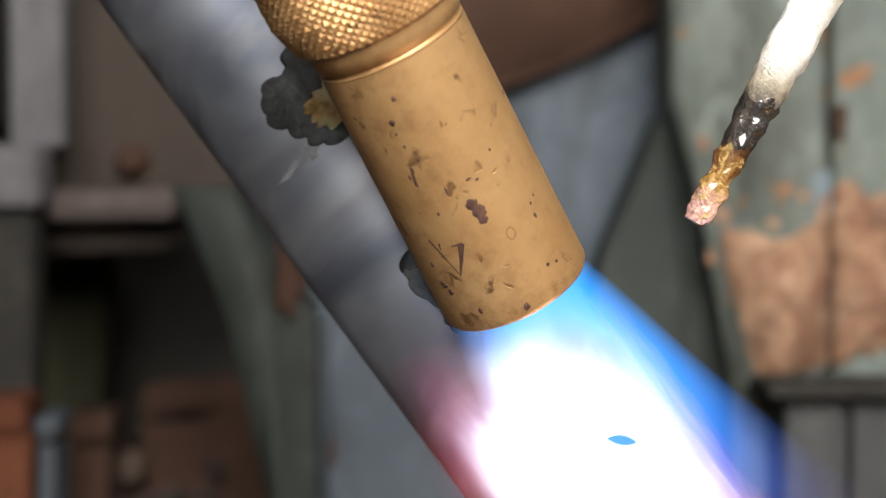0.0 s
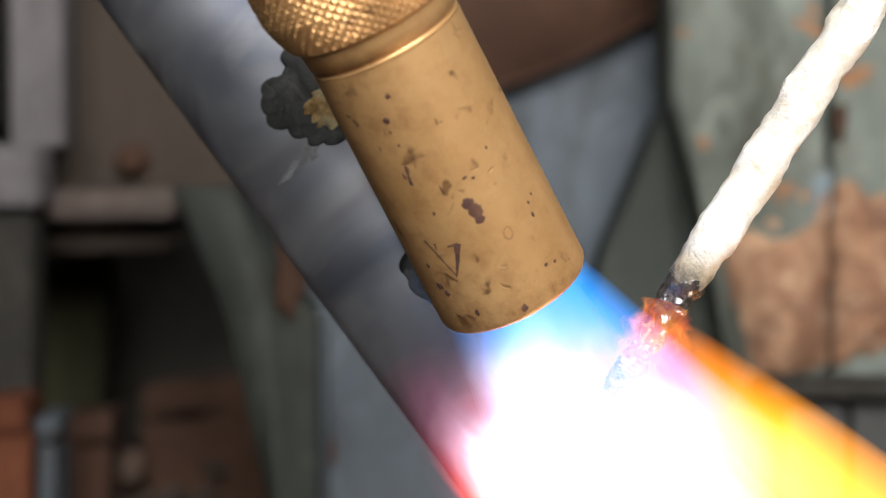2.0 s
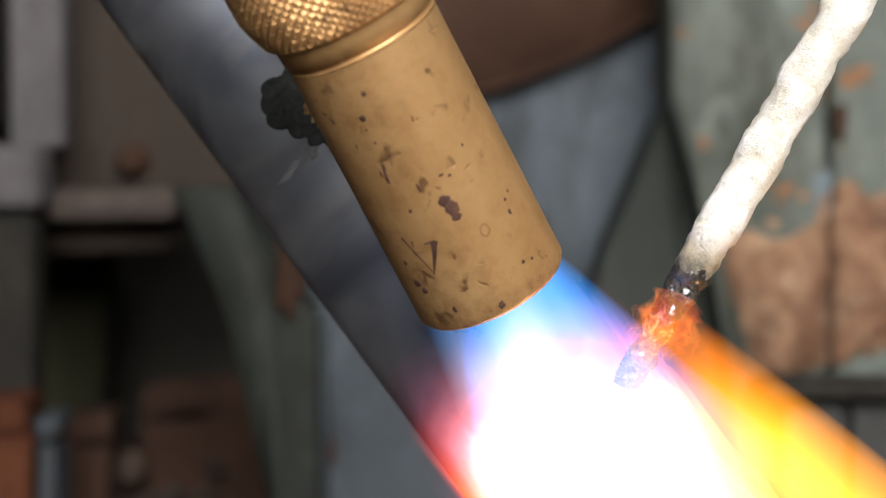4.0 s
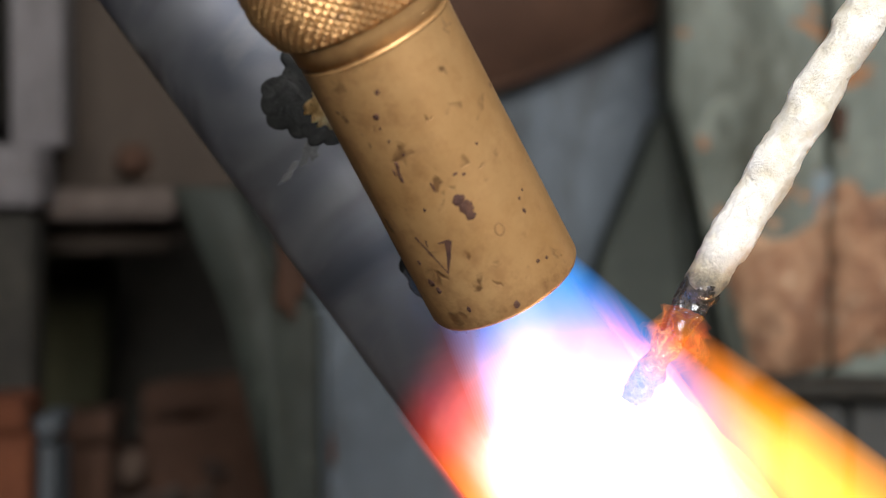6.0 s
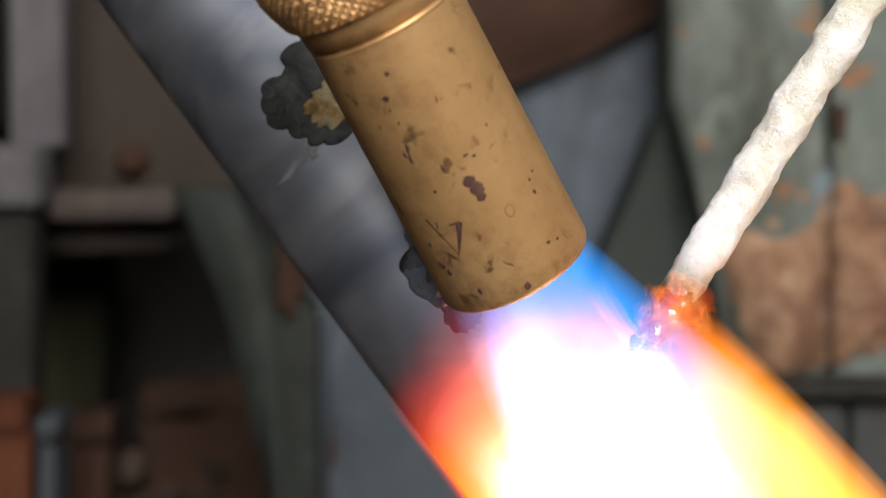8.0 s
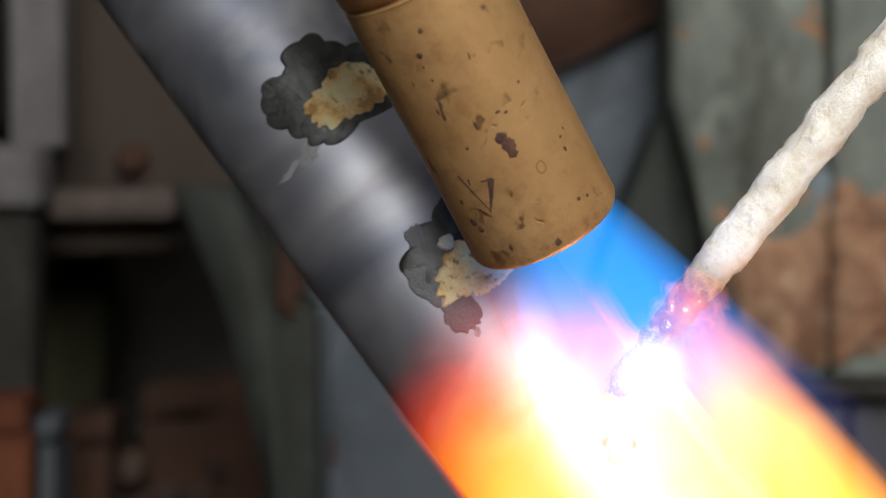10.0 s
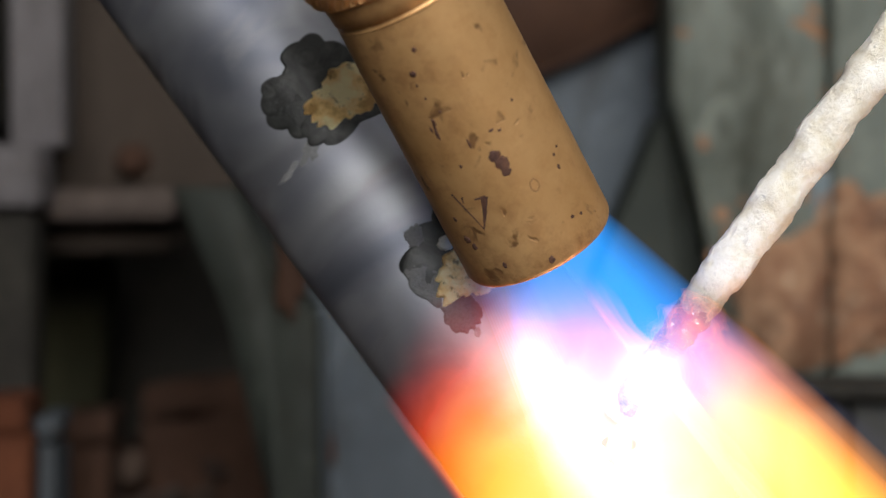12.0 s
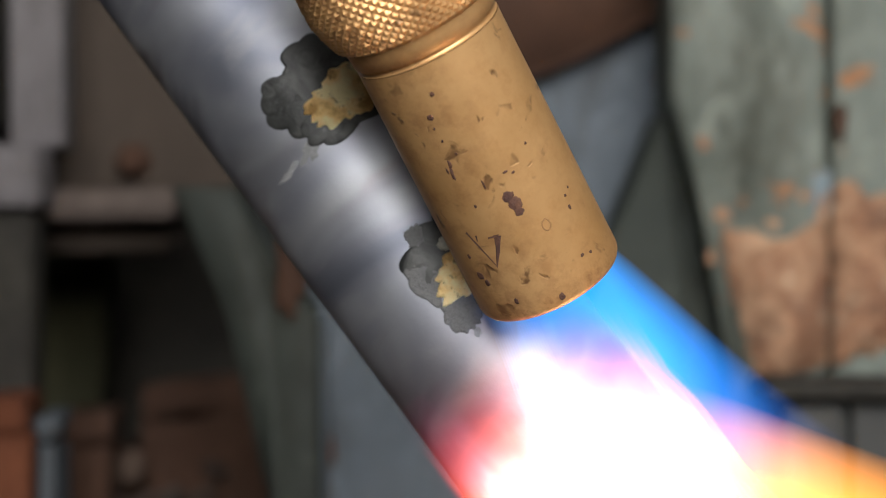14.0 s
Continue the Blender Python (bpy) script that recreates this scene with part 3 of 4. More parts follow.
def build_torch():
    torch = empty("brass_torch", Matrix(), "aged matt brass blowtorch with a knurled collar, burning", "blowtorch")
    c = 0.0009
    prof = [(NOZ_R - 0.0016, 0.03), (NOZ_R - 0.0016, 0.0005), (NOZ_R - 0.0011, 0.0), (NOZ_R - c * 0.8, 0.0), (NOZ_R - c * 0.35, 0.0002), (NOZ_R - c * 0.1, 0.0006), (NOZ_R, c)]
    prof += [(NOZ_R - 0.0000102 * (4 + 3.6 * i), 0.004 + 0.0036 * i) for i in range(9)] + [(NOZ_R - 0.00034, 0.0338)]
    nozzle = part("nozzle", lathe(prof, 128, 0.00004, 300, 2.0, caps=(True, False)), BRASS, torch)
    # groove, smooth band and knurled grip
    zb = 0.0339
    rb = NOZ_R - 0.00034
    band = [(rb, zb), (rb - 0.00035, zb + 0.0002), (rb - 0.00035, zb + 0.0006), (rb + 0.0001, zb + 0.0008), (rb + 0.0002, zb + 0.0022), (rb + 0.0004, zb + 0.0030)]
    part("collar_band", lathe(band, 96, caps=(False, False)), BRASS, torch)
    part("knurled_grip", knurl(rb + 0.0003, rb + 0.0021, zb + 0.0030, zb + 0.0250, 54, 20, 0.00034), BRASS, torch, "diamond-knurled brass grip", smooth=False)
    part("neck", lathe([(NOZ_R + 0.001, zb + 0.0248), (0.0075, zb + 0.028), (0.006, zb + 0.034), (0.006, zb + 0.11), (0.0045, zb + 0.112)], 48), BRASS, torch)
    for ang, z, ra, rz, sd in TORCH_MARKS:
        part("burn_mark", nozzle_mark(radians(ang), z, 0.8 * ra, 0.8 * rz, sd), SOOT, nozzle, "dark burnt spot")
    for line, w0, w1 in TORCH_SCRATCHES:
        part("scratch", nozzle_stroke(line, w0, w1), SOOT, nozzle, "dark scratch")
    part("ring_stain", nozzle_ring(radians(-23.4), 0.0103, 0.00052, 0.00070, 0.00020), STAIN, nozzle, "faint brown ring stain")
    n = 40
    for k in range(n):
        f = 0.36 + 0.64 * ((k + 1) / n) ** 0.8
        part("flame_sheet", flame_shell(NOZ_R * (0.18 + 0.54 * f), 0.031 * f + 0.0005, 0.080, 0.05 * k, 0.16, bend=0.011, shift=0.0019), FIRE_BLUE, torch, "blue gas flame")
    for k in range(8):
        st = part("flame_streak", flame_shell(0.0005 + 0.0003 * k, 0.0007 + 0.00045 * k, 0.026, 60.0 + 0.2 * k, 0.12), FIRE_STREAK, torch, "pale streak in the flame")
        st.matrix_local = pose(-0.0030, -0.0056, -0.0002, -4, 2, 0)
    for k in range(14):
        f = (k + 1) / 14
        part("flame_core", flame_shell(NOZ_R * 0.70 * f, 0.013 * f, 0.045, 5.0 + 0.25 * k, 0.2, bend=0.004, shift=0.0012), FIRE_CYAN, torch, "pale inner flame")
    return torch


TORCH_MARKS = (
    (-39.0, 0.01565, 0.00092, 0.00085, 12.0),
    (-36.6, 0.01440, 0.00096, 0.00110, 15.0),
    (-36.6, 0.01340, 0.00076, 0.00066, 4.0),
    (-63.5, 0.02787, 0.00046, 0.00046, 15.0),
    (-54.5, 0.03035, 0.00034, 0.00040, 3.0),
    (-66.6, 0.02194, 0.00030, 0.00060, 16.0),
    (-68.5, 0.02050, 0.00022, 0.00085, 11.0),
    (-71.1, 0.02120, 0.00018, 0.00050, 16.0),
    (-50.8, 0.01824, 0.00016, 0.00080, 6.0),
    (-33.0, 0.01841, 0.00044, 0.00020, 8.0),
    (-27.7, 0.01792, 0.00030, 0.00020, 10.0),
    (-9.3, 0.02000, 0.00020, 0.00024, 1.0),
    (0.3, 0.01024, 0.00024, 0.00040, 15.0),
    (-8.9, 0.00450, 0.00034, 0.00026, 4.0),
    (-37.0, 0.00150, 0.00044, 0.00060, 3.0),
    (-89.9, 0.00703, 0.00060, 0.00070, 7.0),
    (-86.2, 0.00600, 0.00040, 0.00060, 3.0),
    (1.4, 0.01173, 0.00024, 0.00024, 1.0),
    (-63.9, 0.01605, 0.00022, 0.00030, 6.0),
    (-64.8, 0.02649, 0.00016, 0.00022, 5.0),
    (-63.5, 0.02481, 0.00016, 0.00022, 2.0),
    (-58.6, 0.02284, 0.00022, 0.00022, 6.0),
    (-1.1, 0.00410, 0.00024, 0.00024, 15.0),
    (-69.4, 0.00309, 0.00030, 0.00050, 2.0),
    (7.5, 0.01222, 0.00018, 0.00022, 8.0),
    (-91.0, 0.00980, 0.00030, 0.00040, 4.0),
)
TORCH_SCRATCHES = (
    (((-82.0, 0.0131), (-78.4, 0.0116), (-73.4, 0.0094), (-70.5, 0.0080)), 0.00030, 0.00012),
    (((-59.0, 0.0118), (-64.2, 0.0099), (-71.0, 0.0079)), 0.00085, 0.00012),
    (((-66.5, 0.0118), (-58.0, 0.0117)), 0.00020, 0.00040),
    (((-67.0, 0.0222), (-68.0, 0.0212), (-69.0, 0.0200)), 0.00025, 0.00040),
    (((-75.0, 0.0125), (-76.0, 0.0117)), 0.00025, 0.00012),
)
TORCH = build_torch()

# ---------------------------------------------------------------- the brazing rod
def build_rod():
    rod = empty("brazing_rod", Matrix(), "brass brazing rod in white flux, melted and charred at the end", "brazing rod")
    coat = [(0.0017, 0.0155), (0.0022, 0.0165), (0.0025, 0.0185), (0.00265, 0.0208)] + [(0.00284 + 0.00016 * math.sin(i * 1.7), 0.022 + 0.0025 * i) for i in range(56)]
    fine = []
    for (r0, z0), (r1, z1) in zip(coat, coat[1:]):
        for k in range(4):
            fine.append((r0 + (r1 - r0) * k / 4, z0 + (z1 - z0) * k / 4))
    part("flux_coating", lathe(fine, 56, 0.00048, 290, 1.0), COAT, rod, "lumpy white flux coating, scorched at its end")
    tip = [(0.0004, 0.0), (0.0012, 0.0002), (0.0017, 0.0012), (0.0018, 0.0035), (0.0016, 0.006), (0.0018, 0.010), (0.0021, 0.0135), (0.0023, 0.0165), (0.0018, 0.0185)]
    fine = []
    for (r0, z0), (r1, z1) in zip(tip, tip[1:]):
        for k in range(7):
            fine.append((r0 + (r1 - r0) * k / 7, z0 + (z1 - z0) * k / 7))
    part("melted_tip", lathe(fine, 40, 0.00062, 520, 4.0), MELT, rod, "glossy melted flux and brass tip")
    return rod


ROD = build_rod()


def build_bead():
    """The brass that melts out of the rod's core and fills the slot."""
    bm = bmesh.new()
    bmesh.ops.create_icosphere(bm, subdivisions=4, radius=1.0)
    for v in bm.verts:
        k = 1 + 0.22 * noise.noise(v.co * 2.3)
        v.co = Vector((v.co.x * 0.0006, v.co.y * 0.00155 * k, v.co.z * 0.0029 * k))
    return tagged(mesh_ob("molten_brass", bm, MOLTEN), "small puddle of glowing molten brass", "molten brass")


BEAD = build_bead()

# ---------------------------------------------------------------- flames and hot glow round the tube
def wash_shell(lift, a0, a1, s0, s1, seed, flare=0.0):
    """A curved glowing sheet, of gas or of the tube's own heat, that follows the tube's surface, from angle a0 to a1
    and from s0 to s1 along it.
    """
    bm = bmesh.new()
    na, ns = 90, 80
    grid = []
    for i in range(na + 1):
        row = []
        for k in range(ns + 1):
            a = radians(a0 + (a1 - a0) * i / na)
            s = s0 + (s1 - s0) * k / ns
            h = lift + flare * (k / ns) ** 1.5 + 0.0012 * noise.noise(Vector((a * 2.5, s * 140, seed)))
            row.append(bm.verts.new(on_tube(a, s, max(h, 0.0004))))
        grid.append(row)
    for i in range(na):
        for k in range(ns):
            bm.faces.new((grid[i][k], grid[i + 1][k], grid[i + 1][k + 1], grid[i][k + 1]))
    return bm


HEART = (0.0139, -0.0025, 0.0375)


def heart_fac(m):
    d = m.far(HEART, None, (0.6, 0.88, 0.72))
    w = m.math("MULTIPLY", m.math("SUBTRACT", m.noise(100, 3, 0.55, m.stretched(1, 1, 0.3), 0.4), 0.5), 0.020)
    f = m.level(m.math("ADD", d, w), 0.0, 0.0215)
    # the slot's darkness is painted into the glow: a pointed gap, across the tube
    x, y, z = m.xyz()
    da = m.math("MULTIPLY", m.math("ADD", m.math("ARCTAN2", y, x), radians(24.5)), TUBE_R)
    ds = m.math("SUBTRACT", z, 0.0366)
    u = m.math("SUBTRACT", m.math("MULTIPLY", ds, 0.6), m.math("MULTIPLY", da, 0.8))
    v = m.math("ADD", m.math("MULTIPLY", ds, 0.8), m.math("MULTIPLY", da, 0.6))
    lens = m.math("ADD", m.math("POWER", m.math("ABSOLUTE", m.math("DIVIDE", u, 0.0023)), 2.0), m.math("ABSOLUTE", m.math("DIVIDE", v, 0.0009)))
    return m.math("MAXIMUM", f, m.level(lens, 1.1, 0.9))


FIRE_WHITE = mat_fire("flame_and_tube_glare", heart_fac, (0.0, (1.0, 1.0, 1.0)), (0.30, (0.95, 0.90, 1.0)), (0.5, (0.62, 0.46, 0.66)), (0.7, (0.44, 0.18, 0.30)), (0.88, (0.16, 0.035, 0.08)), (1.0, (0, 0, 0)), strength=0.12, hot=0.65)


def sheath_fac(m):
    x, y, z = m.xyz()
    w = m.math("MULTIPLY", m.math("SUBTRACT", m.noise(70, 4, 0.6, None, 0.6), 0.5), 0.007)
    # the hot zone reaches furthest up along the middle of the tube
    bulge = m.math("MULTIPLY", m.math("MULTIPLY", y, y), -26.0)
    f = m.level(m.math("ADD", m.math("ADD", z, bulge), w), 0.046, 0.008)
    return m.math("MAXIMUM", f, m.level(y, 0.0110, 0.0150))


GLOW_ORANGE = mat_fire("orange_flame", sheath_fac, (0.0, (1.0, 0.55, 0.08)), (0.4, (0.95, 0.42, 0.03)), (0.68, (0.75, 0.16, 0.006)), (0.84, (0.42, 0.035, 0.006)), (0.93, (0.14, 0.006, 0.003)), (1.0, (0, 0, 0)), strength=0.46)


FIRE_GLARE = mat_fire("white_glare", lambda m: m.math("ADD", m.level(m.far((0.013, -0.006, 0.0)), 0.0, 0.0092), m.math("MULTIPLY", m.math("SUBTRACT", m.noise(170, 4, 0.6), 0.5), 0.35)), (0.0, (1.0, 0.95, 0.85)), (0.35, (0.8, 0.68, 0.55)), (0.7, (0.22, 0.13, 0.10)), (0.95, (0, 0, 0)), strength=0.06, hot=0.22)


def plume_fac(m):
    x, y, z = m.xyz()
    w = m.math("MULTIPLY", m.math("SUBTRACT", m.noise(60, 4, 0.6, m.stretched(1, 1, 0.4), 0.5), 0.5), 0.02)
    return m.level(m.math("ADD", z, w), 0.0, -0.080)


FIRE_PLUME = mat_fire("sodium_yellow_flame", plume_fac, (0.0, (0, 0, 0)), (0.03, (0.55, 0.13, 0.006)), (0.15, (1.0, 0.34, 0.022)), (0.6, (1.0, 0.33, 0.02)), (0.85, (0.8, 0.24, 0.012)), (1.0, (0.4, 0.08, 0.003)), strength=0.046)


FIRE_EMBER = mat_fire("ember_glow", lambda m: m.level(m.noise(420, 4, 0.6), 0.35, 0.65), (0.0, (1.0, 0.30, 0.04)), (0.5, (1.0, 0.16, 0.015)), (1.0, (0.55, 0.05, 0.006)), strength=0.042)


def build_flames():
    # these sheets also stand for the overexposed surface of the tube
    wash = empty("flame_wash", TUBE_M, "white glare of torch flame and hot steel tube, as thin sheets", "flame", "flames at the braze")
    for k in range(4):
        part("flame_sheet", wash_shell(0.0004 + 0.0009 * k, -115, 75, 0.012, 0.070, 10.0 + k), FIRE_WHITE, wash)
    # added sheets carry the tube's red-hot glow, so that it can spread
    sheath = empty("orange_flame", TUBE_M, "sheath of orange glow standing in for the red-hot tube", "flame", "flames at the braze")
    for k in range(4):
        part("flame_sheet", wash_shell(0.0004 + 0.0008 * k, -130, 78, 0.006, 0.120, 20.0 + k, 0.003), GLOW_ORANGE, sheath)
    plume = empty("yellow_flame", Matrix(), "yellow-orange flame streaming off the melting rod", "flame", "flames at the braze")
    n = 38
    for k in range(n):
        f = 0.15 + 0.85 * (k + 1) / n
        part("flame_sheet", flame_shell(0.0056 * f, 0.0132 * f, 0.085, 40 + 0.05 * k, 0.3), FIRE_PLUME, plume)
    for k in range(20):
        f = ((k + 1) / 20) ** 1.25
        ball = [(0.0032 * f * math.sin(math.pi * i / 24) + 0.00004, -0.0050 * f * math.cos(math.pi * i / 24)) for i in range(25)]
        bm = lathe(ball, 44, 0.0030 * f, 420, 7.0 + 0.06 * k)
        bmesh.ops.transform(bm, matrix=pose(0.0085, 0.0004, 0.0010, 90, 0, 0), verts=bm.verts)
        part("flame_root", bm, FIRE_EMBER, plume, "orange glow on the melting rod")
    wide = empty("yellow_flame", Matrix(), "broad billow of orange flame past the hot tube", "flame", "flames at the braze")
    for k in range(n):
        f = 0.15 + 0.85 * (k + 1) / n
        part("flame_sheet", flame_shell(0.0090 * f, 0.0200 * f, 0.085, 70 + 0.05 * k, 0.35), FIRE_PLUME, wide)
    for k in range(22):
        f = (k + 1) / 22
        ball = [(0.0092 * f * math.sin(math.pi * i / 20) + 0.00005, -0.0098 * f * math.cos(math.pi * i / 20)) for i in range(21)]
        bm = lathe(ball, 44, 0.0040 * f, 130, 3.0 + 0.05 * k)
        bmesh.ops.translate(bm, vec=(0.013, -0.006, 0.0), verts=bm.verts)
        part("flame_core", bm, FIRE_GLARE, wide, "white glare of the melting rod")
    return wash, sheath, plume, wide


WASH, SHEATH, PLUME, BILLOW = build_flames()

# ---------------------------------------------------------------- the cluttered machine behind
def build_background():
    z0 = BENCH_Z
    # pale board standing upright
    b = empty("upright_board", pose(0, 0, 0), "weathered pale timber board standing upright on the bench", "board")
    part("plank", slab(-0.1077, -0.0940, 0.2030, 0.2180, 0.0250, 0.16, 0.002, 0.0006, 3), BOARD, b)
    part("plank", slab(-0.1168, -0.0977, 0.1930, 0.2130, 0.0095, 0.0258, 0.003, 0.0008, 3), BOARD, b)
    # the dark area below the plank is put into this post's colour
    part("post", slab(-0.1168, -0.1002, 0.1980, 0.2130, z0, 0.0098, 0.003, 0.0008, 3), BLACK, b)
    part("batten", slab(-0.1195, -0.1083, 0.1880, 0.2180, 0.0302, 0.16, 0.002), BLACK, b)
    # timber box with a worn ledge and a dark hollow below, its shade put into black panels
    box = empty("timber_frame", pose(0, 0, 0), "grimy brown timber frame with a worn ledge over a dark hollow", "frame")
    part("upper_panel", slab(-0.1067, -0.0544, 0.2330, 0.2630, 0.0143, 0.17, 0.003, 0.0008, 4), TAUPE, box)
    part("ledge", slab(-0.1264, -0.0671, 0.2080, 0.2630, 0.0067, 0.0155, 0.004, 0.0012, 4), LEDGE, box)
    part("lower_ledge", slab(-0.1264, -0.0708, 0.2250, 0.2630, -0.0013, 0.0067, 0.004, 0.001, 4), TAUPE, box)
    # cavity shade painted as near-black back and side
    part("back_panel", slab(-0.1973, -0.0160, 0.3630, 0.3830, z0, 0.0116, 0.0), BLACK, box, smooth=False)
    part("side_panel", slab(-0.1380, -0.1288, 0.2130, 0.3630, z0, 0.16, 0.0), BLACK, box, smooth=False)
    bolt = tagged(mesh_ob("bolt", lathe([(0.0050, 0), (0.0050, 0.004), (0.003, 0.006), (0.003, 0.009), (0.002, 0.0095)], 6, 0.0004, 200), RUST_DARK, smooth=False), "rusty dark bolt head in the timber", "bolt")
    bolt.matrix_world = pose(-0.0816, 0.2345, 0.0231, 90)
    # scrap lying in the hollow
    for i, (x, y, z, w, h, mt, nm, lb) in enumerate((
            (-0.1132, 0.3030, -0.0222, 0.012, 0.030, OLIVE, "iron_offcut", "dark olive iron offcut in the hollow"),
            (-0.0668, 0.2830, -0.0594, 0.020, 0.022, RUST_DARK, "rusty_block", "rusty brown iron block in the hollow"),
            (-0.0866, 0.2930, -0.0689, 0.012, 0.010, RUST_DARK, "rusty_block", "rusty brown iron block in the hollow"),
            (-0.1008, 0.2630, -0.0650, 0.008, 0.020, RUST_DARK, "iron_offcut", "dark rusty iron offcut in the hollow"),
            (-0.1045, 0.1930, -0.0518, 0.006, 0.017, RUST_RED, "rusty_bar", "bright rust-red iron bar standing upright"),
            (-0.0974, 0.2030, -0.0544, 0.0035, 0.014, PAINT_BLUE, "painted_bar", "dull blue painted bar standing upright"))):
        ob = empty(nm, pose(x, y, z, 0, (3, -6, 4, 2, -2, 1)[i]), lb, "scrap metal", "scrap in the hollow")
        part("body", slab(-w, w, -0.008, 0.010, z0 - z, h * 0.55, 0.002, 0.0022, 5, 3.0 * i), mt, ob)
        part("flange", slab(-w * 0.92, w * 1.08, -0.0095, 0.009, h * 0.55, h, 0.002, 0.0020, 5, 3.0 * i + 1), mt, ob)
    # made-up lumps heaped in the hollow, for its murky brown and grey mottling
    bm = bmesh.new()
    rnd = random.Random(5)
    for i in range(420):
        x, y = rnd.uniform(-0.1378, -0.0539), rnd.uniform(0.2630, 0.3480)
        z = -0.0797 + (rnd.random() ** 2.2) * 0.040 * (0.4 + 0.6 * noise.noise(Vector((x * 40, y * 40, 0))) ** 2)
        s = rnd.uniform(0.0015, 0.006)
        t = pose(x, y, z, rnd.uniform(0, 360), rnd.uniform(0, 360), 0) @ Matrix.Diagonal((s, s * rnd.uniform(0.3, 1.0), s * rnd.uniform(0.2, 0.6), 1))
        bmesh.ops.create_icosphere(bm, subdivisions=1, radius=1.0, matrix=t)
    # added block that fills the hollow below the lumps
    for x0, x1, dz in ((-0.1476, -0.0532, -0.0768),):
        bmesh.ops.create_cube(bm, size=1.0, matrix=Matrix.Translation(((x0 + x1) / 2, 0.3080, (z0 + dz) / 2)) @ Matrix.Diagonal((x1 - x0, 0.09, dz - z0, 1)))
    tagged(mesh_ob("metal_swarf", bm, LUMPS, smooth=False), "added heap of brown lumps that makes the hollow murky", "swarf", kind="stuff")
    # machine casting
    mc = empty("machine_casting", pose(0, 0, 0), "old grey-green machine casting with chipped paint and rust", "machine")
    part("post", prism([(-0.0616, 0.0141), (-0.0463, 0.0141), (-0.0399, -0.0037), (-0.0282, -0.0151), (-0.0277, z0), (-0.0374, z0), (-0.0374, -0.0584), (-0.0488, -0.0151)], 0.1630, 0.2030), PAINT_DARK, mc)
    part("rust_crust", flake(-0.0346, -0.0061, 0.0035, 0.009, 0.1630, 0.002, 4.0), RUST_DARK, mc, "rusty bare edge")
    part("lower_panel", slab(-0.0291, 0.0302, 0.1830, 0.2130, z0, -0.0106, 0.002, 0.0004, 3), PAINT_BLUE, mc)
    part("rust_crust", flake(-0.0270, -0.0475, 0.0018, 0.005, 0.1830, 0.0012, 6.0), RUST_DARK, mc, "rusty paint chip")
    # bluish highlight along the panel's left edge, given shape as a proud strip
    part("panel_rim", slab(-0.0301, -0.0269, 0.1760, 0.1880, z0, -0.0131, 0.0012), PAINT_BLUE, mc, "raised rim for the highlight on the panel's edge")
    part("back_plate", slab(-0.0360, 0.0800, 0.2330, 0.2630, z0, 0.16, 0.002, 0.0004, 3), PAINT_BLUE, mc)
    # triangular shadow left of the column, put into a dark-painted wedge
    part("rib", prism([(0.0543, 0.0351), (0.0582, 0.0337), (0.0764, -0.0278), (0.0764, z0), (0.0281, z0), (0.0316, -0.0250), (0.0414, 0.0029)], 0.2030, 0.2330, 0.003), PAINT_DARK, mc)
    col = part("column", prism([(0.0542, 0.15), (0.0545, 0.0362), (0.0622, 0.0081), (0.0723, -0.0279), (0.0743, z0), (0.0923, z0), (0.0923, 0.15)], 0.1880, 0.2230, 0.004), PAINT_GREEN, mc)
    edge = part("column_edge", slab(0.0924, 0.1250, 0.1855, 0.2230, z0, 0.15, 0.004, 0.0005, 4), PAINT_GREEN, mc)
    part("undercoat_patch", flake(0.0823, 0.0135, 0.0185, 0.0078, 0.1885, 0.0004, 27.0, 0.45), PAINT_PALE, col, "pale blue undercoat laid bare")
    part("rust_crust", ragged_plate([(0.0662, 0.0055), (0.0736, 0.0039), (0.0824, 0.0022), (0.0885, 0.0058), (0.0921, 0.0143), (0.0921, -0.0275), (0.0831, -0.0298), (0.0757, -0.0315), (0.0720, -0.0214), (0.0682, -0.0080)],
                                    0.1871, 0.1884, 3.0), RUST, col, "flaking brown rust")
    part("rust_crust", ragged_plate([(0.0926, 0.0145), (0.0962, 0.0165), (0.1010, 0.0122), (0.1084, 0.0136), (0.1084, -0.0234), (0.0989, -0.0254), (0.0926, -0.0274)],
                                    0.1845, 0.1859, 8.0), RUST, edge, "flaking brown rust")
    for x, z, rx, rz, sd in ((0.0665, 0.0080, 0.0022, 0.0014, 31.0), (0.0790, 0.0062, 0.0016, 0.0012, 33.0), (0.0642, -0.0022, 0.0010, 0.0018, 35.0), (0.0860, 0.0125, 0.0012, 0.0016, 37.0), (0.0622, 0.0255, 0.0014, 0.0020, 39.0)):
        part("rust_crust", flake(x, z, rx, rz, 0.1880, 0.0005, sd), RUST, col, "small rust chip")
    part("rust_crust", flake(0.0943, 0.0302, 0.0016, 0.005, 0.1852, 0.001, 23.0), RUST_DARK, edge, "rust streak")
    part("ledge", slab(0.0720, 0.1191, 0.1580, 0.1830, -0.0336, -0.0294, 0.002, 0.0008, 4), BLACK, mc)
    part("lower_block", slab(0.0774, 0.0920, 0.1660, 0.1930, z0, -0.0344, 0.002, 0.0004, 3), PAINT_MUD, mc)
    part("lower_block", slab(0.0925, 0.1206, 0.1660, 0.1930, z0, -0.0344, 0.002, 0.0004, 3), PAINT_MUD, mc)
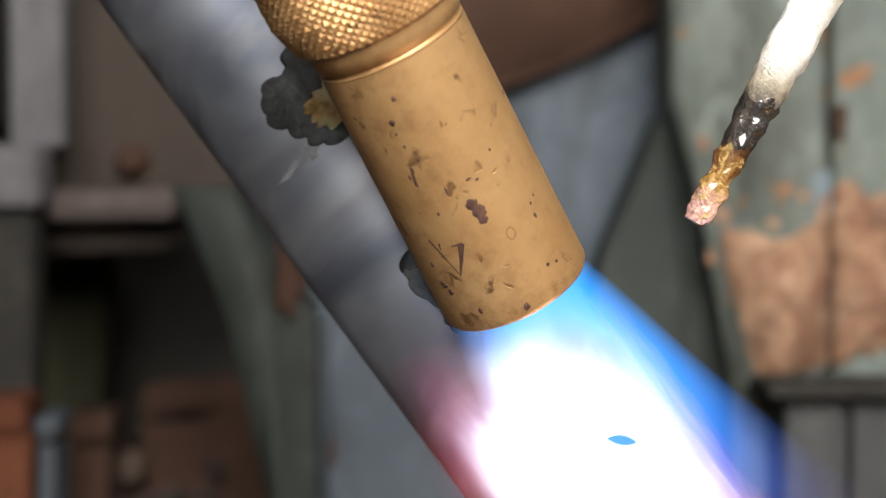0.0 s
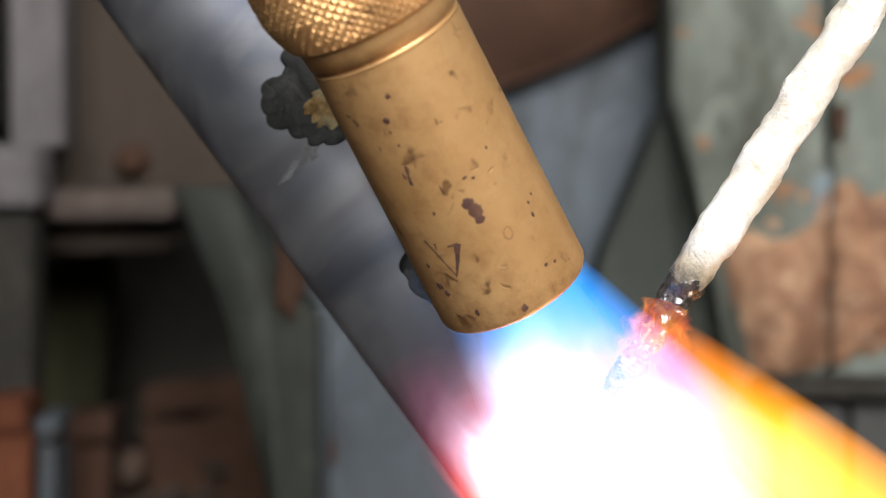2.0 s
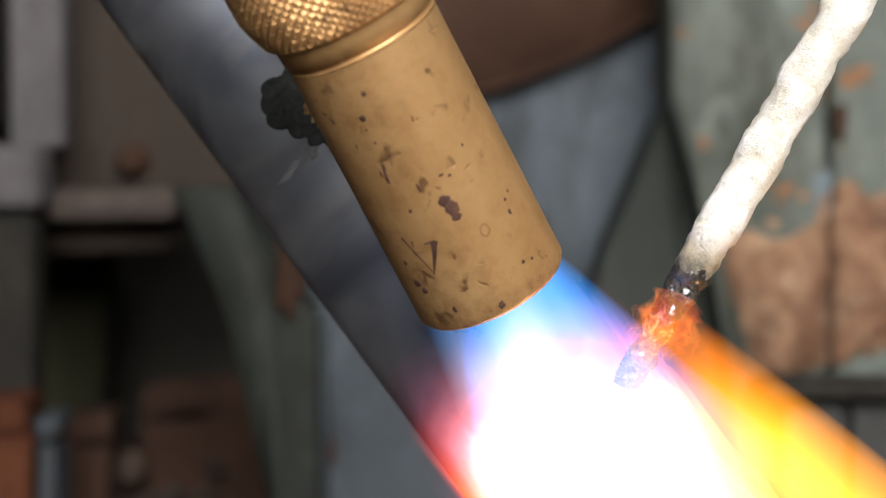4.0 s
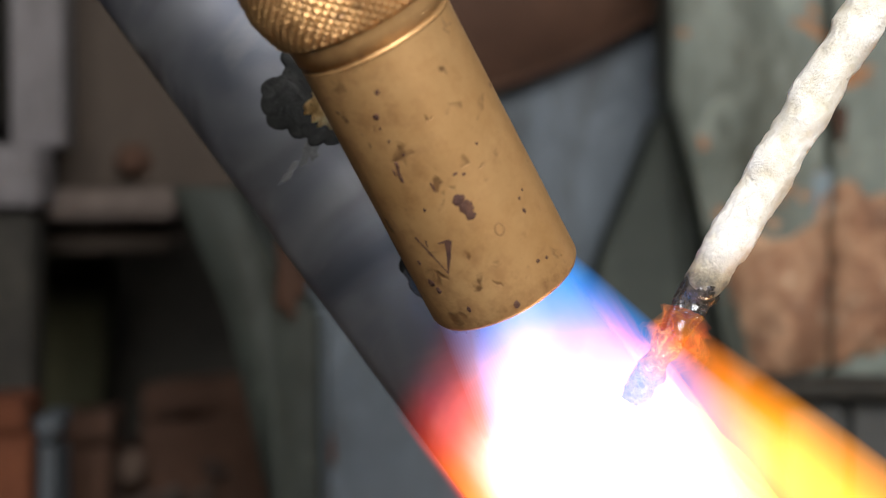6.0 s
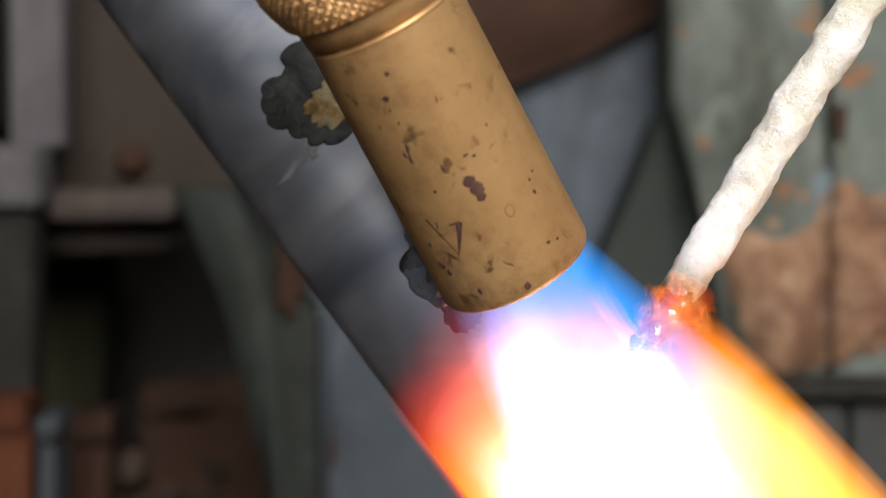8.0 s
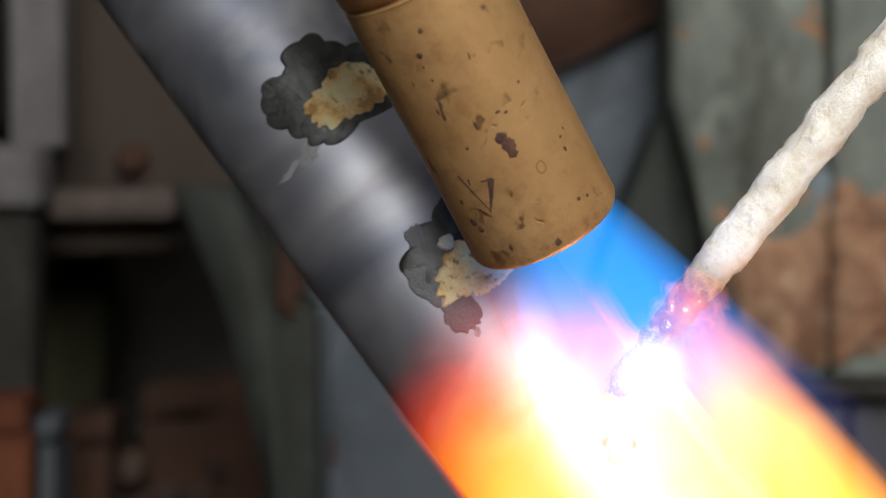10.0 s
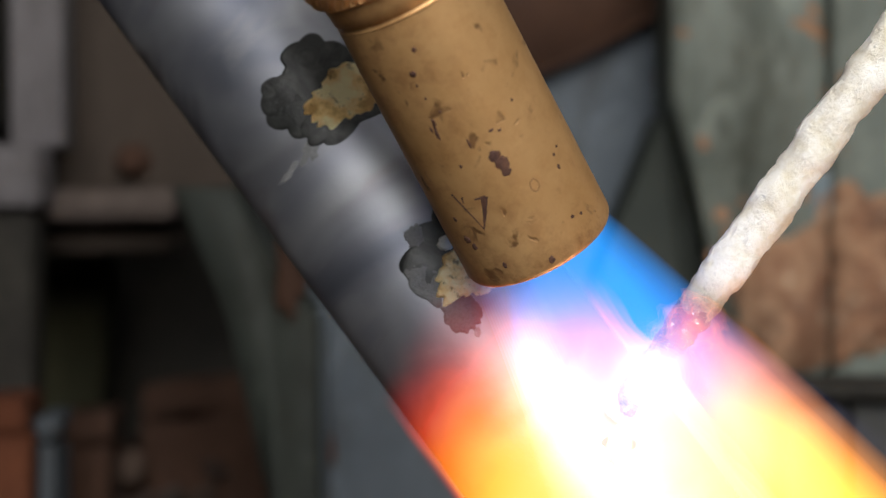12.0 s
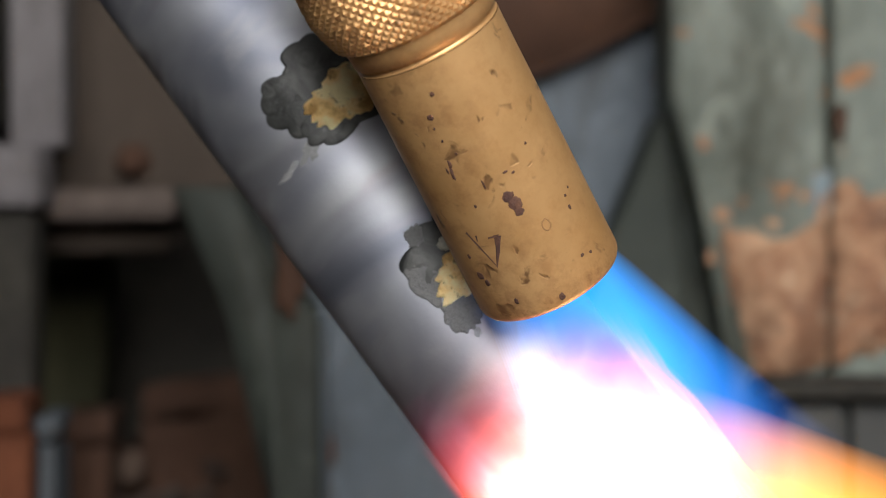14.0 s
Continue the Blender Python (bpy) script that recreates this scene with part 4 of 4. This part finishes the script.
    # brown rusty wheel above, its lower rim in view
    guard = empty("curved_guard", pose(0, 0, 0), "dark brown rusty curved iron guard on the machine", "machine guard")
    cx, cz, R = -0.0251, 0.1800, 0.1435
    arc = [(cx + R * math.sin(radians(a)), cz - R * math.cos(radians(a))) for a in range(6, 44, 2)]
    top = [(cx + (R - 0.05) * math.sin(radians(a)), cz - (R - 0.05) * math.cos(radians(a))) for a in range(42, 4, -4)]
    part("guard_plate", prism(arc + top, 0.2245, 0.2300, 0.001), RUST_DARK, guard)
    lip = [(cx + (R + 0.0004) * math.sin(radians(a)), cz - (R + 0.0004) * math.cos(radians(a))) for a in range(6, 44, 2)]
    inner = [(cx + (R - 0.0010) * math.sin(radians(a)), cz - (R - 0.0010) * math.cos(radians(a))) for a in range(42, 4, -2)]
    part("rolled_edge", prism(lip + inner, 0.2238, 0.2328, 0.0004), RUST_DARK, guard)


build_background()


# ---------------------------------------------------------------- what moves
def aimed(x, y, z, roll=0.0):
    """The torch with its mouth at a place in millimetres, swung by roll degrees about the level line of sight."""
    q = AIM.to_track_quat("-Z", "Y").to_matrix().to_4x4()
    return Matrix.Translation((x / 1000 + 0.0005, y / 1000, z / 1000)) @ pose(0, 0, 0, 0, roll - 0.5, 0) @ q


def leaning(x, y, z, lean):
    """The rod with its tip at a place in millimetres, its upper end leaning to the right by lean degrees from upright, a little towards the front."""
    return Matrix.Translation((x / 1000, y / 1000, z / 1000)) @ pose(0, 0, 0, 0, lean, 0) @ pose(0, 0, 0, 4, 0, 0)


def slid(ds, lift=0.0, turn=0.0):
    """A flame or glow sheet slid along the tube by ds millimetres and turned round it."""
    return TUBE_M @ pose(lift / 1000, 0, ds / 1000, 0, 0, turn)


def streaming(x, y, z, fall):
    """The yellow flame, its root at a place in millimetres, falling by fall degrees from level."""
    d = Vector((math.cos(radians(fall)), 0.12, -math.sin(radians(fall))))
    return Matrix.Translation((x / 1000, y / 1000, z / 1000)) @ d.to_track_quat("-Z", "Y").to_matrix().to_4x4()


def motions():
    walk(TORCH, [(t, aimed(x, y, z, r)) for t, x, y, z, r in (
        (0.00, 8.20, -26.06, -4.67, -0.0),
        (0.15, 10.42, -26.06, -7.02, -0.0),
        (0.30, 12.03, -26.06, -8.83, -0.0),
        (0.50, 12.04, -26.06, -8.29, -0.0),
        (0.65, 11.90, -26.06, -6.01, -0.1),
        (0.80, 11.20, -27.12, -3.36, -0.1),
        (1.00, 8.71, -28.18, -3.52, -0.1),
        (1.20, 9.04, -28.60, -5.05, -0.1),
        (1.50, 9.24, -28.60, -5.11, -0.1),
        (2.00, 7.76, -30.30, -4.68, -0.2),
        (2.50, 4.95, -29.24, -3.20, -0.2),
        (3.00, 4.29, -29.88, -3.55, -0.3),
        (3.20, 4.29, -30.21, -4.67, -0.3),
        (5.30, 7.20, -29.24, -3.73, -0.3),
        (5.50, 6.87, -30.08, -4.54, -0.4),
        (6.00, 6.80, -31.44, -4.29, -0.5),
        (6.50, 5.91, -31.10, -4.47, -0.6),
        (7.00, 7.25, -30.34, -3.72, -0.7),
        (7.50, 6.29, -29.79, -1.99, -0.9),
        (8.00, 8.00, -31.36, -2.23, -1.0),
        (8.20, 8.39, -31.28, -1.31, -1.0),
        (10.30, 11.85, -28.48, 2.65, -1.2),
        (10.50, 11.99, -28.39, 2.06, -1.2),
        (11.00, 12.51, -28.82, 0.98, -1.2),
        (11.50, 12.51, -28.60, 1.39, -1.1),
        (12.00, 10.84, -28.82, 0.64, -1.1),
        (12.50, 10.40, -27.54, 1.16, -1.0),
        (12.60, 10.62, -26.44, 0.81, -0.9),
        (12.70, 8.82, -25.34, -1.84, -0.8),
        (13.00, 8.60, -23.73, -2.76, -0.5),
        (13.50, 12.90, -23.09, -5.32, -0.5),
        (14.00, 12.48, -21.61, -3.65, -0.5),)])
    walk(ROD, [(t, leaning(x, y, z, a)) for t, x, y, z, a in (
        (0.00, 30.45, -22.50, 3.05, 27.6),
        (0.15, 27.79, -22.50, 3.04, 29.4),
        (0.30, 25.01, -22.50, 3.83, 32.7),
        (0.45, 22.99, -22.50, 5.09, 33.7),
        (0.60, 28.92, -22.50, 0.78, 27.0),
        (0.80, 19.42, -22.50, -0.60, 30.6),
        (0.90, 33.83, -22.50, 1.56, 27.8),
        (1.00, 47.44, -22.50, 2.95, 27.9),
        (1.10, 35.70, -22.50, 1.36, 31.0),
        (1.20, 21.74, -22.50, -6.85, 34.9),
        (1.40, 18.43, -21.50, -20.96, 33.1),
        (1.50, 17.73, -21.00, -22.64, 32.6),
        (1.70, 19.22, -21.00, -18.21, 32.4),
        (2.00, 20.52, -21.00, -17.86, 32.4),
        (2.30, 20.69, -21.00, -16.60, 31.8),
        (2.50, 16.80, -21.00, -16.18, 32.2),
        (2.70, 19.10, -21.00, -15.52, 30.8),
        (3.00, 18.87, -21.00, -16.05, 30.9),
        (3.20, 19.47, -21.00, -16.47, 30.4),
        (5.30, 22.87, -21.00, -17.20, 29.2),
        (5.50, 22.17, -21.00, -16.99, 28.8),
        (5.70, 20.30, -21.00, -17.45, 31.2),
        (6.00, 22.85, -21.00, -18.88, 30.4),
        (6.30, 28.21, -21.00, -19.40, 26.8),
        (6.50, 24.35, -21.00, -18.76, 28.9),
        (6.70, 20.10, -21.00, -18.20, 33.3),
        (6.90, 16.33, -17.50, -22.70, 33.0),
        (7.00, 16.14, -17.50, -22.86, 33.7),
        (7.20, 14.25, -17.50, -21.48, 36.6),
        (7.40, 15.76, -17.50, -21.06, 35.1),
        (7.50, 18.02, -17.50, -22.20, 32.7),
        (7.70, 20.01, -17.50, -21.52, 31.8),
        (8.00, 20.32, -17.50, -19.44, 31.7),
        (8.10, 14.76, -17.50, -20.12, 34.9),
        (8.20, 16.79, -17.50, -17.87, 36.5),
        (10.30, 20.65, -17.50, -18.13, 38.4),
        (10.50, 19.81, -17.50, -18.13, 38.4),
        (10.70, 23.55, -17.50, -17.93, 35.0),
        (11.00, 22.43, -17.50, -18.66, 33.8),
        (11.20, 20.69, -17.50, -20.15, 34.1),
        (11.50, 22.60, -17.50, -22.66, 38.2),
        (11.70, 20.69, -17.50, -22.14, 35.3),
        (12.00, 21.05, -17.50, -21.17, 35.9),
        (12.20, 23.76, -17.50, -21.90, 33.3),
        (12.40, 24.87, -17.50, -20.75, 33.8),
        (12.50, 23.79, -17.50, -19.00, 35.6),
        (12.60, 42.14, -22.50, -6.69, 27.3),
        (12.75, 71.68, -22.50, 10.26, 26.6),
        (14.00, 71.68, -22.50, 10.26, 26.6),)])
    core = pose(0, 0, 0.034)
    slot = TUBE_M @ pose(0, 0, 0, 0, 0, -24.5) @ pose(TUBE_R + 0.0001, 0, 0.0366, -53)
    walk(BEAD, [(t, leaning(x, y, z, a) @ core) for t, x, y, z, a in (
        (0.00, 30.45, -22.50, 3.05, 27.6),
        (0.15, 27.79, -22.50, 3.04, 29.4),
        (0.30, 25.01, -22.50, 3.83, 32.7),
        (0.45, 22.99, -22.50, 5.09, 33.7),
        (0.60, 28.92, -22.50, 0.78, 27.0),
        (0.80, 19.42, -22.50, -0.60, 30.6),
        (0.90, 33.83, -22.50, 1.56, 27.8),
        (1.00, 47.44, -22.50, 2.95, 27.9),
        (1.10, 35.70, -22.50, 1.36, 31.0),
        (1.20, 21.74, -22.50, -6.85, 34.9),
        (1.40, 18.43, -21.50, -20.96, 33.1),
        (1.50, 17.73, -21.00, -22.64, 32.6),)] + [(2.2, slot), (14.0, slot)])
    walk(WASH, [(t, slid(s, h, a)) for t, s, h, a in (
        (0.0, 0.0, 0, 0), (1.5, 0.0, 0, 0), (2.0, 0.0, 0, 8), (3.2, 0.0, 0, 8), (5.3, 2.0, 0, 4), (6.5, 3.0, 0, 2), (7.5, 4.0, 0, 2),
        (8.2, 6.0, 0, 3), (10.3, 27.0, 0, 8), (11.0, 28.0, 0, 8), (12.5, 26.0, 0, 8), (12.8, 18.0, 0, 10), (13.0, 12.0, 0, 8), (13.5, 14.0, 0, 8), (14.0, 5.0, 0, 12))])
    walk(SHEATH, [(t, slid(s, 0, a)) for t, s, a in (
        (0.0, 36, 0), (0.4, 30, 0), (1.0, 31, 0), (1.5, 28, 0), (2.0, 9, 0), (2.3, 8, 0), (2.7, 8, 0), (3.2, 7, 0), (5.3, 3, 0), (6.5, 2, 0), (7.5, 1, 0), (8.2, 0, 0),
        (10.3, 0, 0), (10.8, 1, 3), (11.3, -1, 0), (11.8, 0, 4), (12.5, 0, 0), (12.8, 2, 0), (13.1, 3, 2), (13.5, 1, 0), (14.0, 8, 0))])
    walk(BILLOW, [(t, streaming(x, y, z, a)) for t, x, y, z, a in (
        (0.00, 68.35, -14.50, -64.32, 52),
        (6.70, 68.35, -14.50, -64.32, 52),
        (6.95, 25.90, -14.50, -14.08, 56),
        (7.10, 25.90, -14.50, -12.67, 52),
        (7.30, 29.44, -14.50, -11.96, 37),
        (7.50, 30.50, -14.50, -11.96, 34),
        (7.70, 29.44, -14.50, -11.60, 38),
        (8.00, 25.19, -14.50, -11.96, 54),
        (8.20, 25.90, -14.50, -11.25, 54),
        (10.30, 26.61, -14.50, -10.54, 53),
        (10.60, 26.61, -14.50, -11.25, 53),
        (11.00, 25.90, -14.50, -11.25, 56),
        (11.30, 28.73, -14.50, -10.54, 40),
        (11.50, 29.44, -14.50, -11.25, 40),
        (11.80, 25.90, -14.50, -11.25, 54),
        (12.00, 26.61, -14.50, -11.25, 50),
        (12.30, 28.73, -14.50, -11.25, 43),
        (12.50, 28.73, -14.50, -11.25, 43),
        (12.60, 28.02, -14.50, -21.16, 42),
        (12.75, 27.31, -14.50, -22.57, 40),
        (13.00, 20.94, -14.50, -18.68, 28),
        (13.30, 23.07, -14.50, -19.74, 31),
        (13.60, 23.07, -14.50, -20.45, 34),
        (14.00, 24.48, -14.50, -23.99, 29),)])
    walk(PLUME, [(t, streaming(x, y, z, a)) for t, x, y, z, a in (
        (0.00, 74.75, -16.50, -40.60, 36),
        (1.35, 64.23, -16.50, -37.80, 36),
        (1.50, 58.00, -16.50, -37.00, 36),
        (1.70, 23.99, -16.50, -10.20, 38),
        (2.00, 24.22, -16.50, -11.58, 39),
        (2.30, 24.31, -16.50, -10.23, 40),
        (2.50, 20.39, -16.50, -9.84, 41),
        (2.70, 22.56, -16.50, -9.05, 42),
        (3.00, 22.33, -16.50, -9.61, 43),
        (3.20, 22.89, -16.50, -9.99, 43),
        (5.30, 26.21, -16.50, -10.65, 42),
        (5.50, 25.43, -16.50, -10.40, 42),
        (5.70, 23.83, -16.50, -11.05, 42),
        (6.00, 26.33, -16.50, -12.45, 41),
        (6.30, 31.32, -16.50, -12.73, 41),
        (6.50, 27.66, -16.50, -12.22, 41),
        (6.70, 23.90, -16.50, -11.99, 45),
        (6.90, 21.12, -24.10, -12.49, 48),
        (7.00, 21.41, -26.00, -11.80, 50),
        (7.20, 20.13, -26.00, -10.85, 41),
        (7.40, 21.31, -26.00, -10.25, 36),
        (7.50, 23.03, -26.00, -11.04, 36),
        (7.70, 24.77, -26.00, -10.28, 42),
        (8.00, 25.05, -26.00, -8.27, 50),
        (8.10, 20.31, -26.00, -9.32, 51),
        (8.20, 22.55, -26.00, -7.36, 52),
        (10.30, 26.61, -26.00, -7.89, 52),
        (10.50, 25.80, -26.00, -7.89, 53),
        (10.70, 28.78, -26.00, -7.23, 54),
        (11.00, 27.48, -26.00, -7.78, 55),
        (11.20, 25.85, -26.00, -9.24, 46),
        (11.50, 28.44, -26.00, -12.20, 41),
        (11.70, 26.07, -26.00, -11.31, 48),
        (12.00, 26.55, -26.00, -10.46, 49),
        (12.20, 28.66, -26.00, -10.83, 47),
        (12.40, 29.83, -26.00, -9.79, 44),
        (12.50, 29.13, -26.00, -8.34, 43),
        (12.60, 35.48, -16.50, -22.37, 36),
        (12.80, 38.29, -16.50, -32.19, 32),
        (13.00, 38.29, -16.50, -32.19, 32),
        (13.50, 38.29, -16.50, -32.19, 32),
        (14.00, 38.29, -16.50, -32.19, 32),)])


motions()
